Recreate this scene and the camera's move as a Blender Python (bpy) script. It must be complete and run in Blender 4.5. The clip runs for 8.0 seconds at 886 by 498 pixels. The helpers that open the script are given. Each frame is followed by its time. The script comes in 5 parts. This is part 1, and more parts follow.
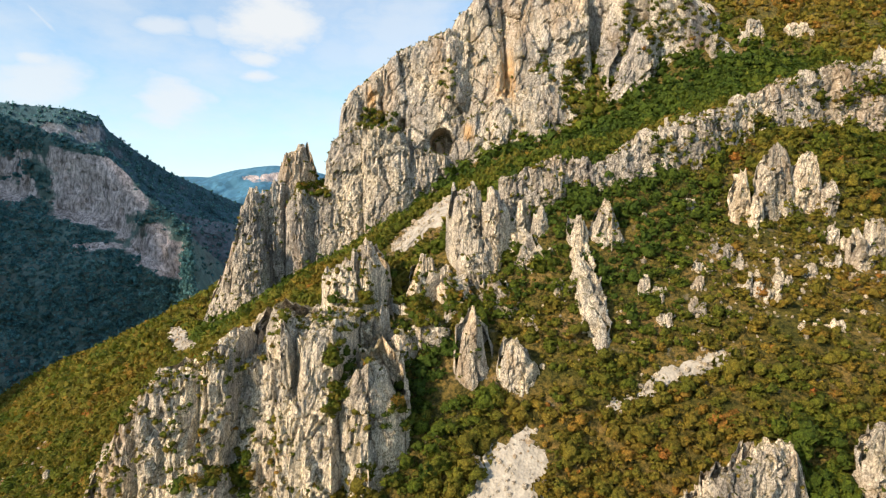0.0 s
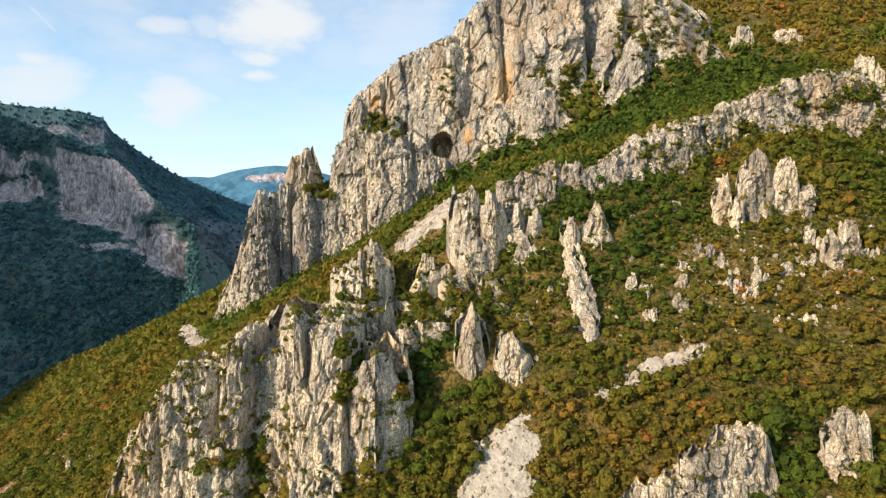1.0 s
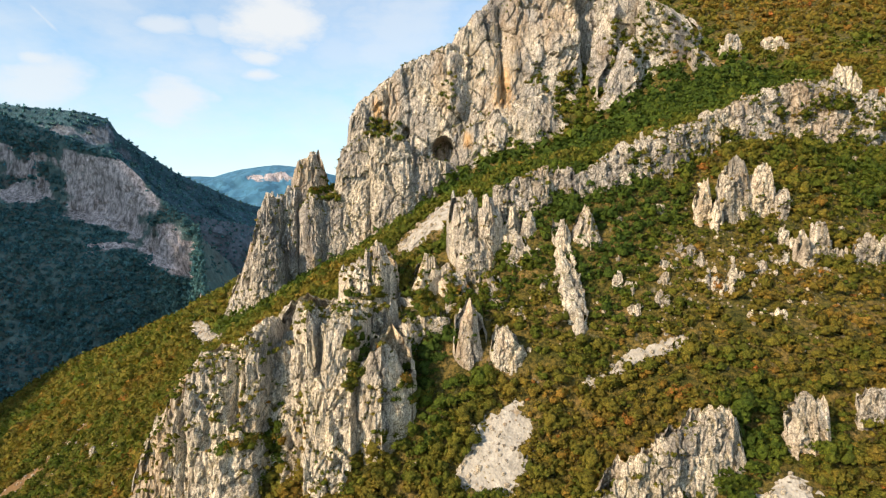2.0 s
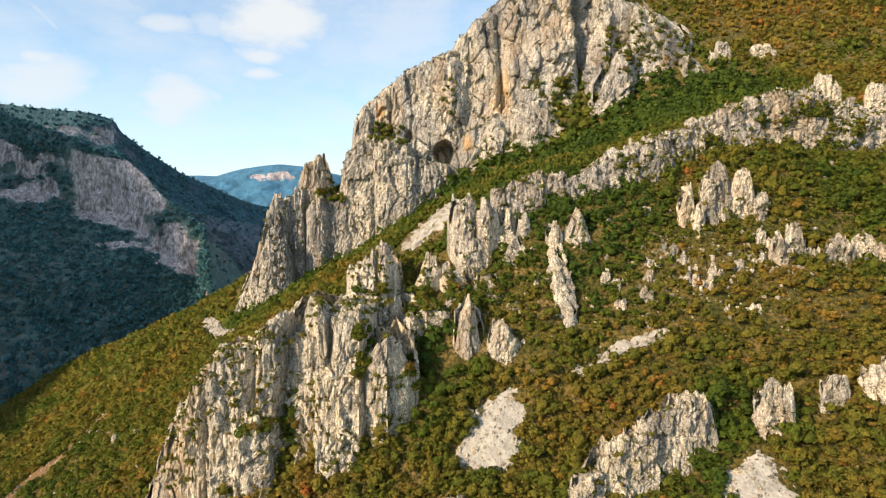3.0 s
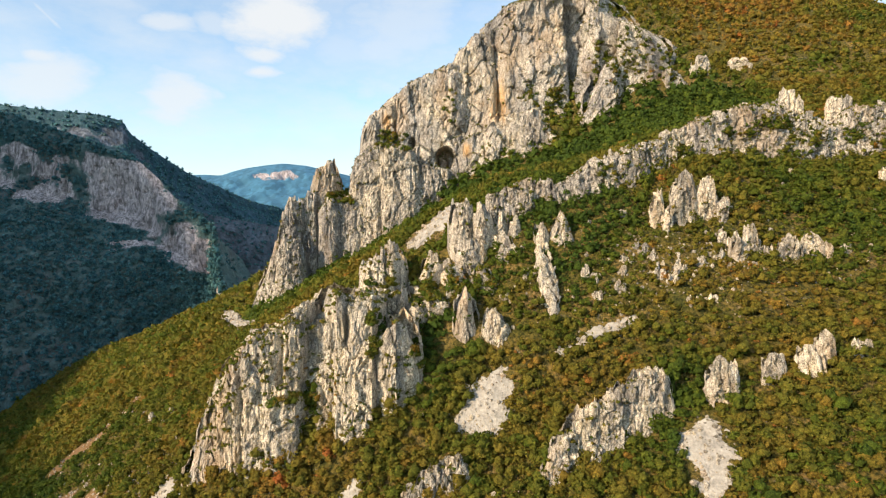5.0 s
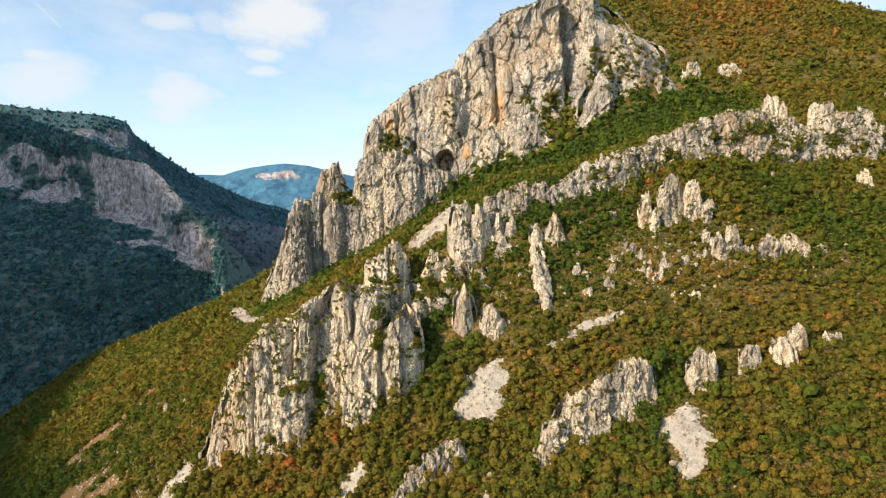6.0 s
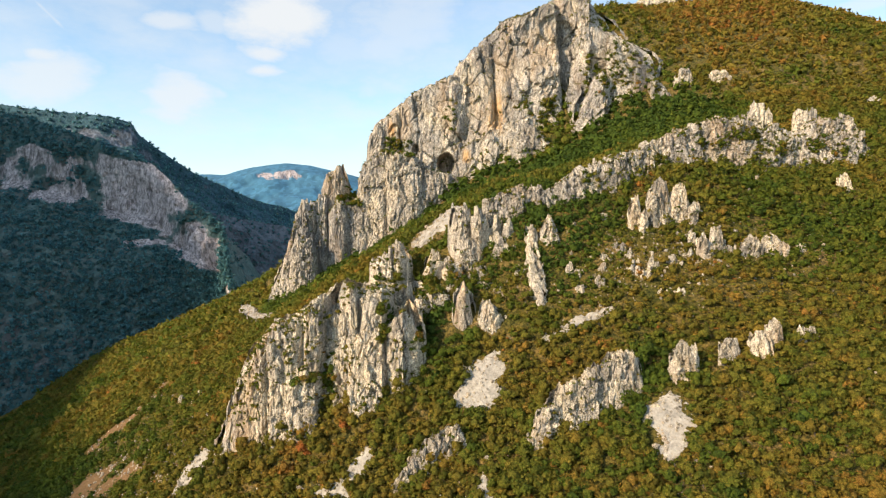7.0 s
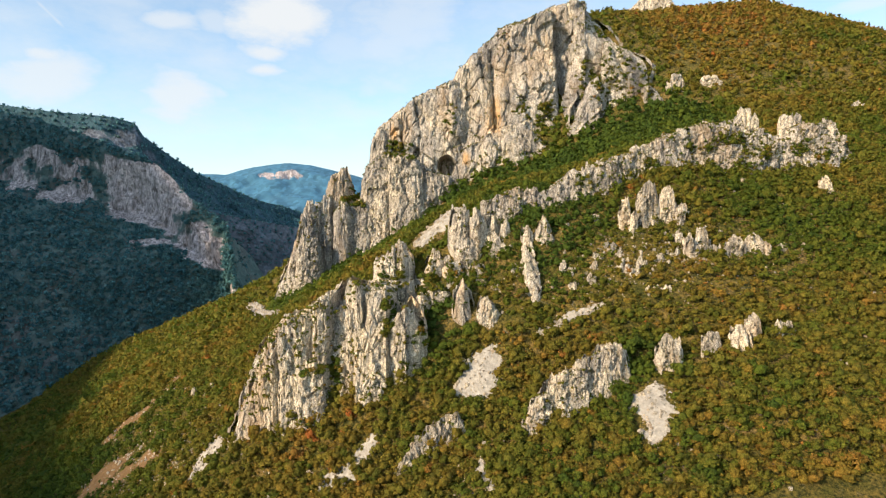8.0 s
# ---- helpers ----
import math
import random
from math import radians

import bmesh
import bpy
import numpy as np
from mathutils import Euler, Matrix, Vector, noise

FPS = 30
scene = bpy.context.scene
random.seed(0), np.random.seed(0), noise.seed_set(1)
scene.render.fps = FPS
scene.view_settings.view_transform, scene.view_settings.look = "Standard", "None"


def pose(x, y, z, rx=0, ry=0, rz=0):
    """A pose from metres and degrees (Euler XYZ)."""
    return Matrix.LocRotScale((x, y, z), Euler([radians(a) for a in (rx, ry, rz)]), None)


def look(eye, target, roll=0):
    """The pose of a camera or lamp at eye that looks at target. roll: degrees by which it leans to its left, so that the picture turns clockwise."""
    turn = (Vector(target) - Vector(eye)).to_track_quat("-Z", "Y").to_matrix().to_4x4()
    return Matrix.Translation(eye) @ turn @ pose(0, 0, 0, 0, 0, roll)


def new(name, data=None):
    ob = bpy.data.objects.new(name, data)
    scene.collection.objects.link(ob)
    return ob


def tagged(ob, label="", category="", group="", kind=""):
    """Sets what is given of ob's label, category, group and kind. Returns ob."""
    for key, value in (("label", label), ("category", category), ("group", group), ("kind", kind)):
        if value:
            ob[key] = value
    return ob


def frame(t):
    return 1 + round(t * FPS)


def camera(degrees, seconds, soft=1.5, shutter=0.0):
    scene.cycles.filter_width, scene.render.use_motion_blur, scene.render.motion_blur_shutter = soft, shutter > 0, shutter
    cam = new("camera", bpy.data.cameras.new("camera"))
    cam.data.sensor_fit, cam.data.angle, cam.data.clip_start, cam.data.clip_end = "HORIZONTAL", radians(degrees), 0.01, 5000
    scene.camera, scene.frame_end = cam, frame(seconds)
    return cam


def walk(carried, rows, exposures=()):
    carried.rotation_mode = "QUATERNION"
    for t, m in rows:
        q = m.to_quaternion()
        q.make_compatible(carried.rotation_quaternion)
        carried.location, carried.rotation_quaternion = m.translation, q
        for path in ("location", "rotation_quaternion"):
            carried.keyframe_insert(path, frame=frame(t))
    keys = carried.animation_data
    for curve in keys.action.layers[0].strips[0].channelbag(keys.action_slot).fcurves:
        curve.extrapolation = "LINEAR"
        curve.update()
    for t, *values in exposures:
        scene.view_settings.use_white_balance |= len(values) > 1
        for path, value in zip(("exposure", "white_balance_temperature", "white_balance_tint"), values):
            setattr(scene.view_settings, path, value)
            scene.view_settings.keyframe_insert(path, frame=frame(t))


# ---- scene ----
cam = camera(74.0, 8.0, 1.25)
METRES, EYE, TILT, LEAN, TURN = 100.0, 150.0, -2.0, 0.0, 0.0
ROWS = [
    (0.0, 0.0, 0.0, 0.0, 0.0, 0.0, -0.0),
    (0.5, 0.00055, -0.0479, 0.0011, 0.079, -0.032, 0.08),
    (1.0, 0.00142, -0.0996, 0.0026, 0.118, -0.079, 0.13),
    (1.5, 0.00268, -0.1588, 0.00481, 0.166, -0.134, 0.17),
    (3.0, 0.00623, -0.3468, 0.00875, 0.347, -0.315, 0.19),
    (3.5, 0.00733, -0.4093, 0.00954, 0.41, -0.371, 0.21),
    (4.0, 0.00915, -0.4752, 0.01009, 0.473, -0.41, 0.22),
    (4.5, 0.0108, -0.5417, 0.01065, 0.513, -0.457, 0.24),
    (6.0, 0.01561, -0.7347, 0.0112, 0.599, -0.536, 0.23),
    (6.5, 0.0168, -0.8019, 0.01214, 0.654, -0.568, 0.21),
    (7.0, 0.01798, -0.8688, 0.01341, 0.694, -0.599, 0.2),
    (7.5, 0.01916, -0.9323, 0.01404, 0.725, -0.631, 0.22),
    (8.0, 0.02058, -0.9994, 0.01514, 0.749, -0.67, 0.22),
]
walk(cam, [(t, pose(0, 0, EYE, TILT, LEAN, TURN) @ pose(METRES * x, METRES * y, METRES * z, 90 + pitch, roll, yaw)) for t, x, y, z, yaw, pitch, roll in ROWS])

# ---- light ----
SUN_UP, SUN_FROM = 27.0, -130.0  # degrees above the horizon; bearing from +y, clockwise
SUN_WAY = Vector((math.sin(radians(SUN_FROM)) * math.cos(radians(SUN_UP)), math.cos(radians(SUN_FROM)) * math.cos(radians(SUN_UP)), math.sin(radians(SUN_UP))))
sun_data = bpy.data.lights.new("sun", "SUN")
sun_data.energy, sun_data.angle, sun_data.color = 3.7, radians(2.5), (1.0, 0.775, 0.545)
sun = new("sun", sun_data)
sun.matrix_world = look(SUN_WAY * 3000, (0, 0, 0))
scene.view_settings.exposure = 0.86

world = bpy.data.worlds.new("sky")
scene.world = world
world.use_nodes = True
wt = world.node_tree
wt.nodes.clear()


def wn(kind, **settings):
    node = wt.nodes.new(kind)
    for key, value in settings.items():
        if key == "operation":
            node.operation = value
    return node


SKY = wn("ShaderNodeTexSky")
SKY.sky_type, SKY.sun_disc = "NISHITA", False
SKY.sun_elevation, SKY.sun_rotation = radians(SUN_UP), radians(SUN_FROM)
SKY.altitude, SKY.air_density, SKY.dust_density, SKY.ozone_density = 400, 1.0, 0.8, 1.6
where = wn("ShaderNodeTexCoord")
wisp = wn("ShaderNodeTexNoise")
wisp.inputs["Scale"].default_value, wisp.inputs["Detail"].default_value, wisp.inputs["Roughness"].default_value = 8.0, 8.0, 0.6
stretch = wn("ShaderNodeMapping")
stretch.inputs["Scale"].default_value = (1.0, 1.0, 2.2)
wt.links.new(where.outputs["Generated"], stretch.inputs["Vector"])
wt.links.new(stretch.outputs["Vector"], wisp.inputs["Vector"])


def wmath(op, a, b=None, clamp=False):
    node = wn("ShaderNodeMath", operation=op)
    node.use_clamp = clamp
    for n, v in enumerate((a, b)):
        if v is None:
            continue
        if isinstance(v, (int, float)):
            node.inputs[n].default_value = v
        else:
            wt.links.new(v, node.inputs[n])
    return node.outputs[0]


# soft cumulus and veils: direction, half-widths across and up, how dense
CLOUDS = [
    ((-0.252, 0.912, 0.322), 0.080, 0.054, 0.95),
    ((-0.287, 0.899, 0.332), 0.043, 0.034, 0.60),
    ((-0.289, 0.921, 0.262), 0.040, 0.012, 0.85),
    ((-0.293, 0.926, 0.238), 0.035, 0.010, 0.85),
    ((-0.408, 0.895, 0.182), 0.062, 0.056, 0.80),
    ((-0.402, 0.907, 0.129), 0.069, 0.026, 0.35),
    ((-0.563, 0.804, 0.192), 0.073, 0.045, 0.75),
    ((-0.558, 0.797, 0.231), 0.032, 0.014, 0.80),
    ((-0.083, 0.949, 0.303), 0.108, 0.094, 0.55),
    ((-0.164, 0.947, 0.276), 0.063, 0.045, 0.45),
    ((-0.410, 0.864, 0.292), 0.043, 0.014, 0.70),
    ((-0.353, 0.886, 0.301), 0.022, 0.019, 0.55),
    ((0.552, 0.785, 0.283), 0.044, 0.010, 0.60),
    ((0.167, 0.940, 0.298), 0.178, 0.053, 0.40),
]
cover = wmath("MULTIPLY", wmath("SUBTRACT", wisp.outputs["Fac"], 0.24), 1.15, True)
for (cx, cy, cz), across, up, dense in CLOUDS:
    away = wn("ShaderNodeVectorMath", operation="SUBTRACT")
    wt.links.new(where.outputs["Generated"], away.inputs[0])
    away.inputs[1].default_value = (cx, cy, cz)
    sized = wn("ShaderNodeVectorMath", operation="MULTIPLY")
    wt.links.new(away.outputs[0], sized.inputs[0])
    sized.inputs[1].default_value = (1 / across, 1 / across, 1 / up)
    size = wn("ShaderNodeVectorMath", operation="LENGTH")
    wt.links.new(sized.outputs[0], size.inputs[0])
    edge = wmath("ADD", size.outputs["Value"], wmath("MULTIPLY", wmath("SUBTRACT", wisp.outputs["Fac"], 0.5), 2.8))
    puff = wn("ShaderNodeMapRange")
    puff.interpolation_type = "SMOOTHSTEP"
    puff.inputs["From Min"].default_value, puff.inputs["From Max"].default_value = 1.45, 0.2
    puff.inputs["To Min"].default_value, puff.inputs["To Max"].default_value = 0.0, dense
    wt.links.new(edge, puff.inputs["Value"])
    cover = wmath("MAXIMUM", cover, puff.outputs["Result"])
# an old vapour trail: a thin straight streak
trail = wn("ShaderNodeVectorMath", operation="DOT_PRODUCT")
wt.links.new(where.outputs["Generated"], trail.inputs[0])
trail.inputs[1].default_value = (-0.6825, -0.2136, -0.6990)
reach = wn("ShaderNodeVectorMath", operation="DISTANCE")
wt.links.new(where.outputs["Generated"], reach.inputs[0])
reach.inputs[1].default_value = (-0.5366, 0.7951, 0.2810)
thin = wmath("SUBTRACT", 1.0, wmath("MULTIPLY", wmath("ABSOLUTE", trail.outputs["Value"]), 160.0), True)
ends = wmath("MULTIPLY", wmath("SUBTRACT", 0.0306, reach.outputs["Value"]), 60.0, True)
cover = wmath("MAXIMUM", cover, wmath("MULTIPLY", wmath("MULTIPLY", thin, ends), 0.55))
blue = wn("ShaderNodeMixRGB")
blue.blend_type = "MULTIPLY"
blue.inputs["Fac"].default_value = 1.0
blue.inputs["Color2"].default_value = (1.03, 1.13, 1.09, 1)
wt.links.new(SKY.outputs["Color"], blue.inputs["Color1"])
mixed = wn("ShaderNodeMixRGB")
wt.links.new(cover, mixed.inputs["Fac"])
wt.links.new(blue.outputs["Color"], mixed.inputs["Color1"])
mixed.inputs["Color2"].default_value = (3.95, 4.05, 4.12, 1)
back = wn("ShaderNodeBackground")
back.inputs["Strength"].default_value = 0.125
wt.links.new(mixed.outputs["Color"], back.inputs["Color"])
wout = wn("ShaderNodeOutputWorld")
wt.links.new(back.outputs[0], wout.inputs["Surface"])


# ---- noise ----
def hashed(i, j, k, seed):
    h = (i.astype(np.int64) * 374761393 + j.astype(np.int64) * 668265263 + k.astype(np.int64) * 2147483647 + seed * 144269504) & 0xFFFFFFFF
    h = ((h ^ (h >> 13)) * 1274126177) & 0xFFFFFFFF
    h = ((h ^ (h >> 16)) * 2246822519) & 0xFFFFFFFF
    return ((h ^ (h >> 15)) & 0xFFFFFF) / float(0xFFFFFF)


def vnoise(x, y, z, seed=0):
    """Smooth value noise from -1 to 1."""
    i, j, k = np.floor(x), np.floor(y), np.floor(z)
    u, v, w = x - i, y - j, z - k
    u, v, w = u * u * (3 - 2 * u), v * v * (3 - 2 * v), w * w * (3 - 2 * w)
    total = 0.0
    for a in (0, 1):
        for b in (0, 1):
            for c in (0, 1):
                total = total + hashed(i + a, j + b, k + c, seed) * (u if a else 1 - u) * (v if b else 1 - v) * (w if c else 1 - w)
    return 2 * total - 1


def fbm(x, y, z, octaves=4, seed=0, gain=0.5):
    total, size = 0.0, 1.0
    for n in range(octaves):
        total = total + size * vnoise(x, y, z, seed + 17 * n)
        x, y, z, size = x * 2.03 + 11.3, y * 2.03 + 5.7, z * 2.03 + 3.1, size * gain
    return total


def ease(a, b, x):
    t = np.clip((x - a) / (b - a), 0, 1)
    return t * t * (3 - 2 * t)


# ---- the lie of the land ----
BROAD = [9.8, -2.3, 22.7, 18.1, 31.4, 23.3, 2.3, -3.2, 28.6, 2.4, 8.1, -29.2, -5.2, 21.8, 46.3, 32.9, 86.4, 11.9, -7.5, 7.5, 9.4, 17.5, 52.3, 47.5, -20.0, -6.5, 16.6, 34.5, 43.1, 41.0, -23.1, -8.1, -4.0, -15.7, 43.3, -2.7]
KNOLLS = [(20, 160, 11.0), (60, 260, -20.0), (115, 350, 21.4), (-60, 140, 13.1), (-400, 400, 14.7), (20, 125, -17.1), (-390, 530, 8.7), (110, 180, 17.8), (-10, 115, 13.8), (120, 140, -10.7), (0, 0, 12.4), (325, 445, -2.5), (-340, 515, 9.1), (-150, 320, 7.0), (-25, 270, -17.6), (290, 455, 10.0), (400, 500, -22.8), (450, 400, -19.0), (25, 90, -1.1), (-65, 260, -10.5), (-45, 110, -12.6), (150, -100, -15.3), (40, 125, -1.7), (60, 95, -7.6), (0, 95, -5.6), (-45, 275, 11.8), (40, 160, 7.3), (-20, 240, 3.2), (-15, 85, -6.1), (50, 110, 3.2), (-38, 266, -8.0), (2, 262, -5.0)]
VALLEY = -75.0


def land(x, y):
    """The hillside's height: a rising plane, broad swells and small knolls, sinking to the valley all round."""
    x, y = np.asarray(x, float), np.asarray(y, float)
    h = -3.775 + 0.364 * x + 0.240 * y
    for n, c in enumerate(BROAD):
        h = h + c * np.exp(-((x + 220 - 120 * (n // 6)) ** 2 + (y + 60 - 120 * (n % 6)) ** 2) / 20000.0)
    for kx, ky, c in KNOLLS:
        h = h + c * np.exp(-((x - kx) ** 2 + (y - ky) ** 2) / 2048.0)
    out = ease(1.1, 1.8, np.hypot((x - 80) / np.where(x < 80, 640, 430), (y - 230) / 400))
    h = h * (1 - out) + VALLEY * out
    over = (h - VALLEY) / 25.0
    return VALLEY + 25.0 * np.logaddexp(0, np.clip(over, -30, 30)) * (over < 30) + np.where(over >= 30, h - VALLEY, 0)


def relief(x, y):
    return land(x, y) + 1.3 * fbm(x / 16, y / 16, x * 0, 4, 3)


# ---- materials ----
def material(name):
    m = bpy.data.materials.new(name)
    m.use_nodes = True
    m.node_tree.nodes.clear()
    return m, m.node_tree


class Nodes:
    def __init__(self, name):
        self.m, self.t = material(name)
        self.place = self.t.nodes.new("ShaderNodeTexCoord").outputs["Object"]

    def put(self, value, socket):
        if isinstance(value, (int, float)):
            socket.default_value = value
        elif isinstance(value, tuple):
            socket.default_value = (*value, 1) if len(value) == 3 and socket.type == "RGBA" else value
        else:
            self.t.links.new(value, socket)

    def noise(self, scale, detail=4, rough=0.55, stretch=(1, 1, 1), shift=0.0):
        n, m = self.t.nodes.new("ShaderNodeTexNoise"), self.t.nodes.new("ShaderNodeMapping")
        m.inputs["Scale"].default_value = stretch
        m.inputs["Location"].default_value = (shift, shift * 0.7, shift * 1.3)
        self.t.links.new(self.place, m.inputs["Vector"])
        self.t.links.new(m.outputs[0], n.inputs["Vector"])
        n.inputs["Scale"].default_value, n.inputs["Detail"].default_value, n.inputs["Roughness"].default_value = scale, detail, rough
        return n.outputs["Fac"]

    def voronoi(self, scale, feature="F1", out="Distance", stretch=(1, 1, 1)):
        n, m = self.t.nodes.new("ShaderNodeTexVoronoi"), self.t.nodes.new("ShaderNodeMapping")
        n.feature = feature
        m.inputs["Scale"].default_value = stretch
        self.t.links.new(self.place, m.inputs["Vector"])
        self.t.links.new(m.outputs[0], n.inputs["Vector"])
        n.inputs["Scale"].default_value = scale
        return n.outputs[out]

    def ramp(self, value, stops):
        n = self.t.nodes.new("ShaderNodeValToRGB")
        self.t.links.new(value, n.inputs[0])
        e = n.color_ramp.elements
        while len(e) < len(stops):
            e.new(0.5)
        for k, (at, c) in enumerate(stops):
            e[k].position = at
            e[k].color = (c, c, c, 1) if isinstance(c, (int, float)) else (*c, 1)
        return n.outputs["Color"]

    def mix(self, a, b, f, kind="MIX"):
        n = self.t.nodes.new("ShaderNodeMixRGB")
        n.blend_type = kind
        for v, s in ((f, "Fac"), (a, "Color1"), (b, "Color2")):
            self.put(v, n.inputs[s])
        return n.outputs[0]

    def math(self, op, a, b=0.0):
        n = self.t.nodes.new("ShaderNodeMath")
        n.operation = op
        self.put(a, n.inputs[0])
        self.put(b, n.inputs[1])
        return n.outputs[0]

    def attribute(self, name):
        n = self.t.nodes.new("ShaderNodeAttribute")
        n.attribute_name = name
        return n.outputs["Fac"]

    def bump(self, height, strength, distance, below=None):
        n = self.t.nodes.new("ShaderNodeBump")
        n.inputs["Strength"].default_value, n.inputs["Distance"].default_value = strength, distance
        self.t.links.new(height, n.inputs["Height"])
        if below:
            self.t.links.new(below, n.inputs["Normal"])
        return n.outputs[0]

    def done(self, colour, rough=0.9, normal=None, leaf=0.0):
        b = self.t.nodes.new("ShaderNodeBsdfPrincipled")
        self.put(colour, b.inputs["Base Color"])
        self.put(rough, b.inputs["Roughness"])
        b.inputs["Specular IOR Level"].default_value = 0.25
        if normal:
            self.t.links.new(normal, b.inputs["Normal"])
        shader = b.outputs[0]
        if leaf:
            through_leaf, mixer = self.t.nodes.new("ShaderNodeBsdfTranslucent"), self.t.nodes.new("ShaderNodeMixShader")
            self.put(colour, through_leaf.inputs["Color"])
            mixer.inputs[0].default_value = leaf
            self.t.links.new(shader, mixer.inputs[1])
            self.t.links.new(through_leaf.outputs[0], mixer.inputs[2])
            shader = mixer.outputs[0]
        o = self.t.nodes.new("ShaderNodeOutputMaterial")
        self.t.links.new(shader, o.inputs["Surface"])
        return self.m


def limestone(name, stain=0.0, tint=(1.0, 1.0, 1.0), coarse=1.0, spots=(), grassy=0.8):
    n = Nodes(name)
    n.place = n.t.nodes.new("ShaderNodeNewGeometry").outputs["Position"]
    broad = n.noise(0.06 / coarse, 6, 0.62, (1, 1, 0.7))
    base = n.ramp(broad, [(0.32, (0.40, 0.395, 0.38)), (0.45, (0.53, 0.505, 0.46)), (0.58, (0.60, 0.56, 0.485)), (0.72, (0.68, 0.62, 0.51))])
    streak = n.noise(0.42 / coarse, 6, 0.68, (1, 1, 0.2))
    base = n.mix(base, n.ramp(streak, [(0.32, (0.48, 0.475, 0.47)), (0.48, (0.92, 0.91, 0.90)), (0.72, (1.12, 1.11, 1.09))]), 0.7, "MULTIPLY")
    rills = n.noise(1.5 / coarse, 5, 0.7, (1, 1, 0.14), 71.0)
    base = n.mix(base, n.ramp(rills, [(0.36, (0.52, 0.51, 0.50)), (0.47, (0.95, 0.94, 0.93)), (0.7, (1.12, 1.10, 1.07))]), 0.65, "MULTIPLY")
    grain = n.noise(1.5 / coarse, 9, 0.78, (1, 1, 0.75), 9.0)
    base = n.mix(base, n.ramp(grain, [(0.37, 0.26), (0.46, 0.88), (0.61, 1.36)]), 0.95, "MULTIPLY")
    speck = n.noise(3.6 / coarse, 6, 0.8, (1, 1, 0.7), 23.0)
    base = n.mix(base, n.ramp(speck, [(0.40, 0.28), (0.48, 0.95), (0.59, 1.4)]), 0.95, "MULTIPLY")
    facets = n.voronoi(0.75 / coarse, "F1", "Color", (1, 1, 0.3))
    base = n.mix(base, n.ramp(facets, [(0.1, (0.62, 0.63, 0.65)), (0.5, (0.96, 0.95, 0.94)), (0.9, (1.18, 1.15, 1.09))]), 0.5, "MULTIPLY")
    joints = n.voronoi(0.38 / coarse, "DISTANCE_TO_EDGE", "Distance", (1, 1, 0.25))
    base = n.mix(base, n.ramp(joints, [(0.0, 0.42), (0.05, 1.0)]), 0.6, "MULTIPLY")
    stains = n.noise(0.13 / coarse, 5, 0.6, (1, 1, 0.28), 151.0)
    base = n.mix(base, n.ramp(stains, [(0.36, (0.42, 0.43, 0.46)), (0.47, (0.94, 0.94, 0.95)), (0.62, (1.18, 1.16, 1.11))]), 0.85, "MULTIPLY")
    lichen = n.ramp(n.noise(0.16 / coarse, 6, 0.7, (1, 1, 0.6), 31.0), [(0.56, 0.0), (0.66, 1.0)])
    base = n.mix(base, (0.17, 0.16, 0.115), n.math("MULTIPLY", lichen, 0.45))
    grey = n.ramp(n.noise(0.11 / coarse, 7, 0.75, (1, 1, 0.45), 101.0), [(0.47, 0.0), (0.58, 1.0)])
    base = n.mix(base, n.mix(base, (0.66, 0.68, 0.71), 1.0, "MULTIPLY"), n.math("MULTIPLY", grey, 0.8))
    straw = n.ramp(n.noise(0.45 / coarse, 6, 0.7, (1, 1, 0.5), 131.0), [(0.56, 0.0), (0.68, 1.0)])
    base = n.mix(base, (0.32, 0.25, 0.12), n.math("MULTIPLY", straw, 0.45))
    buff = n.ramp(n.noise(0.06 / coarse, 5, 0.6, (1, 1, 0.4), 57.0), [(0.54, 0.0), (0.68, 1.0)])
    base = n.mix(base, (0.50, 0.35, 0.20), n.math("MULTIPLY", buff, 0.38 + 0.3 * stain))
    # turf and dry grass hold on wherever the rock lies flat enough
    split = n.t.nodes.new("ShaderNodeSeparateXYZ")
    n.t.links.new(n.t.nodes.new("ShaderNodeNewGeometry").outputs["True Normal"], split.inputs[0])
    lies = n.math("ADD", split.outputs["Z"], n.math("MULTIPLY", n.math("SUBTRACT", n.noise(0.5 / coarse, 6, 0.72, (1, 1, 1), 83.0), 0.5), 1.3))
    turf = n.ramp(n.noise(0.8, 6, 0.75, (1, 1, 1), 17.0), [(0.36, (0.05, 0.055, 0.018)), (0.52, (0.12, 0.105, 0.035)), (0.68, (0.24, 0.18, 0.075))])
    base = n.mix(base, turf, n.math("MULTIPLY", n.ramp(lies, [(0.62, 0.0), (0.80, 1.0)]), grassy))
    for sx, sy, sz, rx, rz in spots:
        off, scaled, size = (n.t.nodes.new("ShaderNodeVectorMath") for _ in range(3))
        off.operation, scaled.operation, size.operation = "SUBTRACT", "MULTIPLY", "LENGTH"
        n.t.links.new(n.place, off.inputs[0])
        off.inputs[1].default_value = (sx, sy, sz)
        n.t.links.new(off.outputs[0], scaled.inputs[0])
        scaled.inputs[1].default_value = (1 / rx, 1 / 40, 1 / rz)
        n.t.links.new(scaled.outputs[0], size.inputs[0])
        reach = n.math("ADD", size.outputs["Value"], n.math("MULTIPLY", n.math("SUBTRACT", n.noise(0.5, 6, 0.7, (1, 1, 0.12), 12.0), 0.5), 2.4))
        base = n.mix(base, (0.60, 0.36, 0.14), n.ramp(reach, [(0.35, 0.7), (1.0, 0.0)]))
    base = n.mix(base, tint, 1.0, "MULTIPLY")
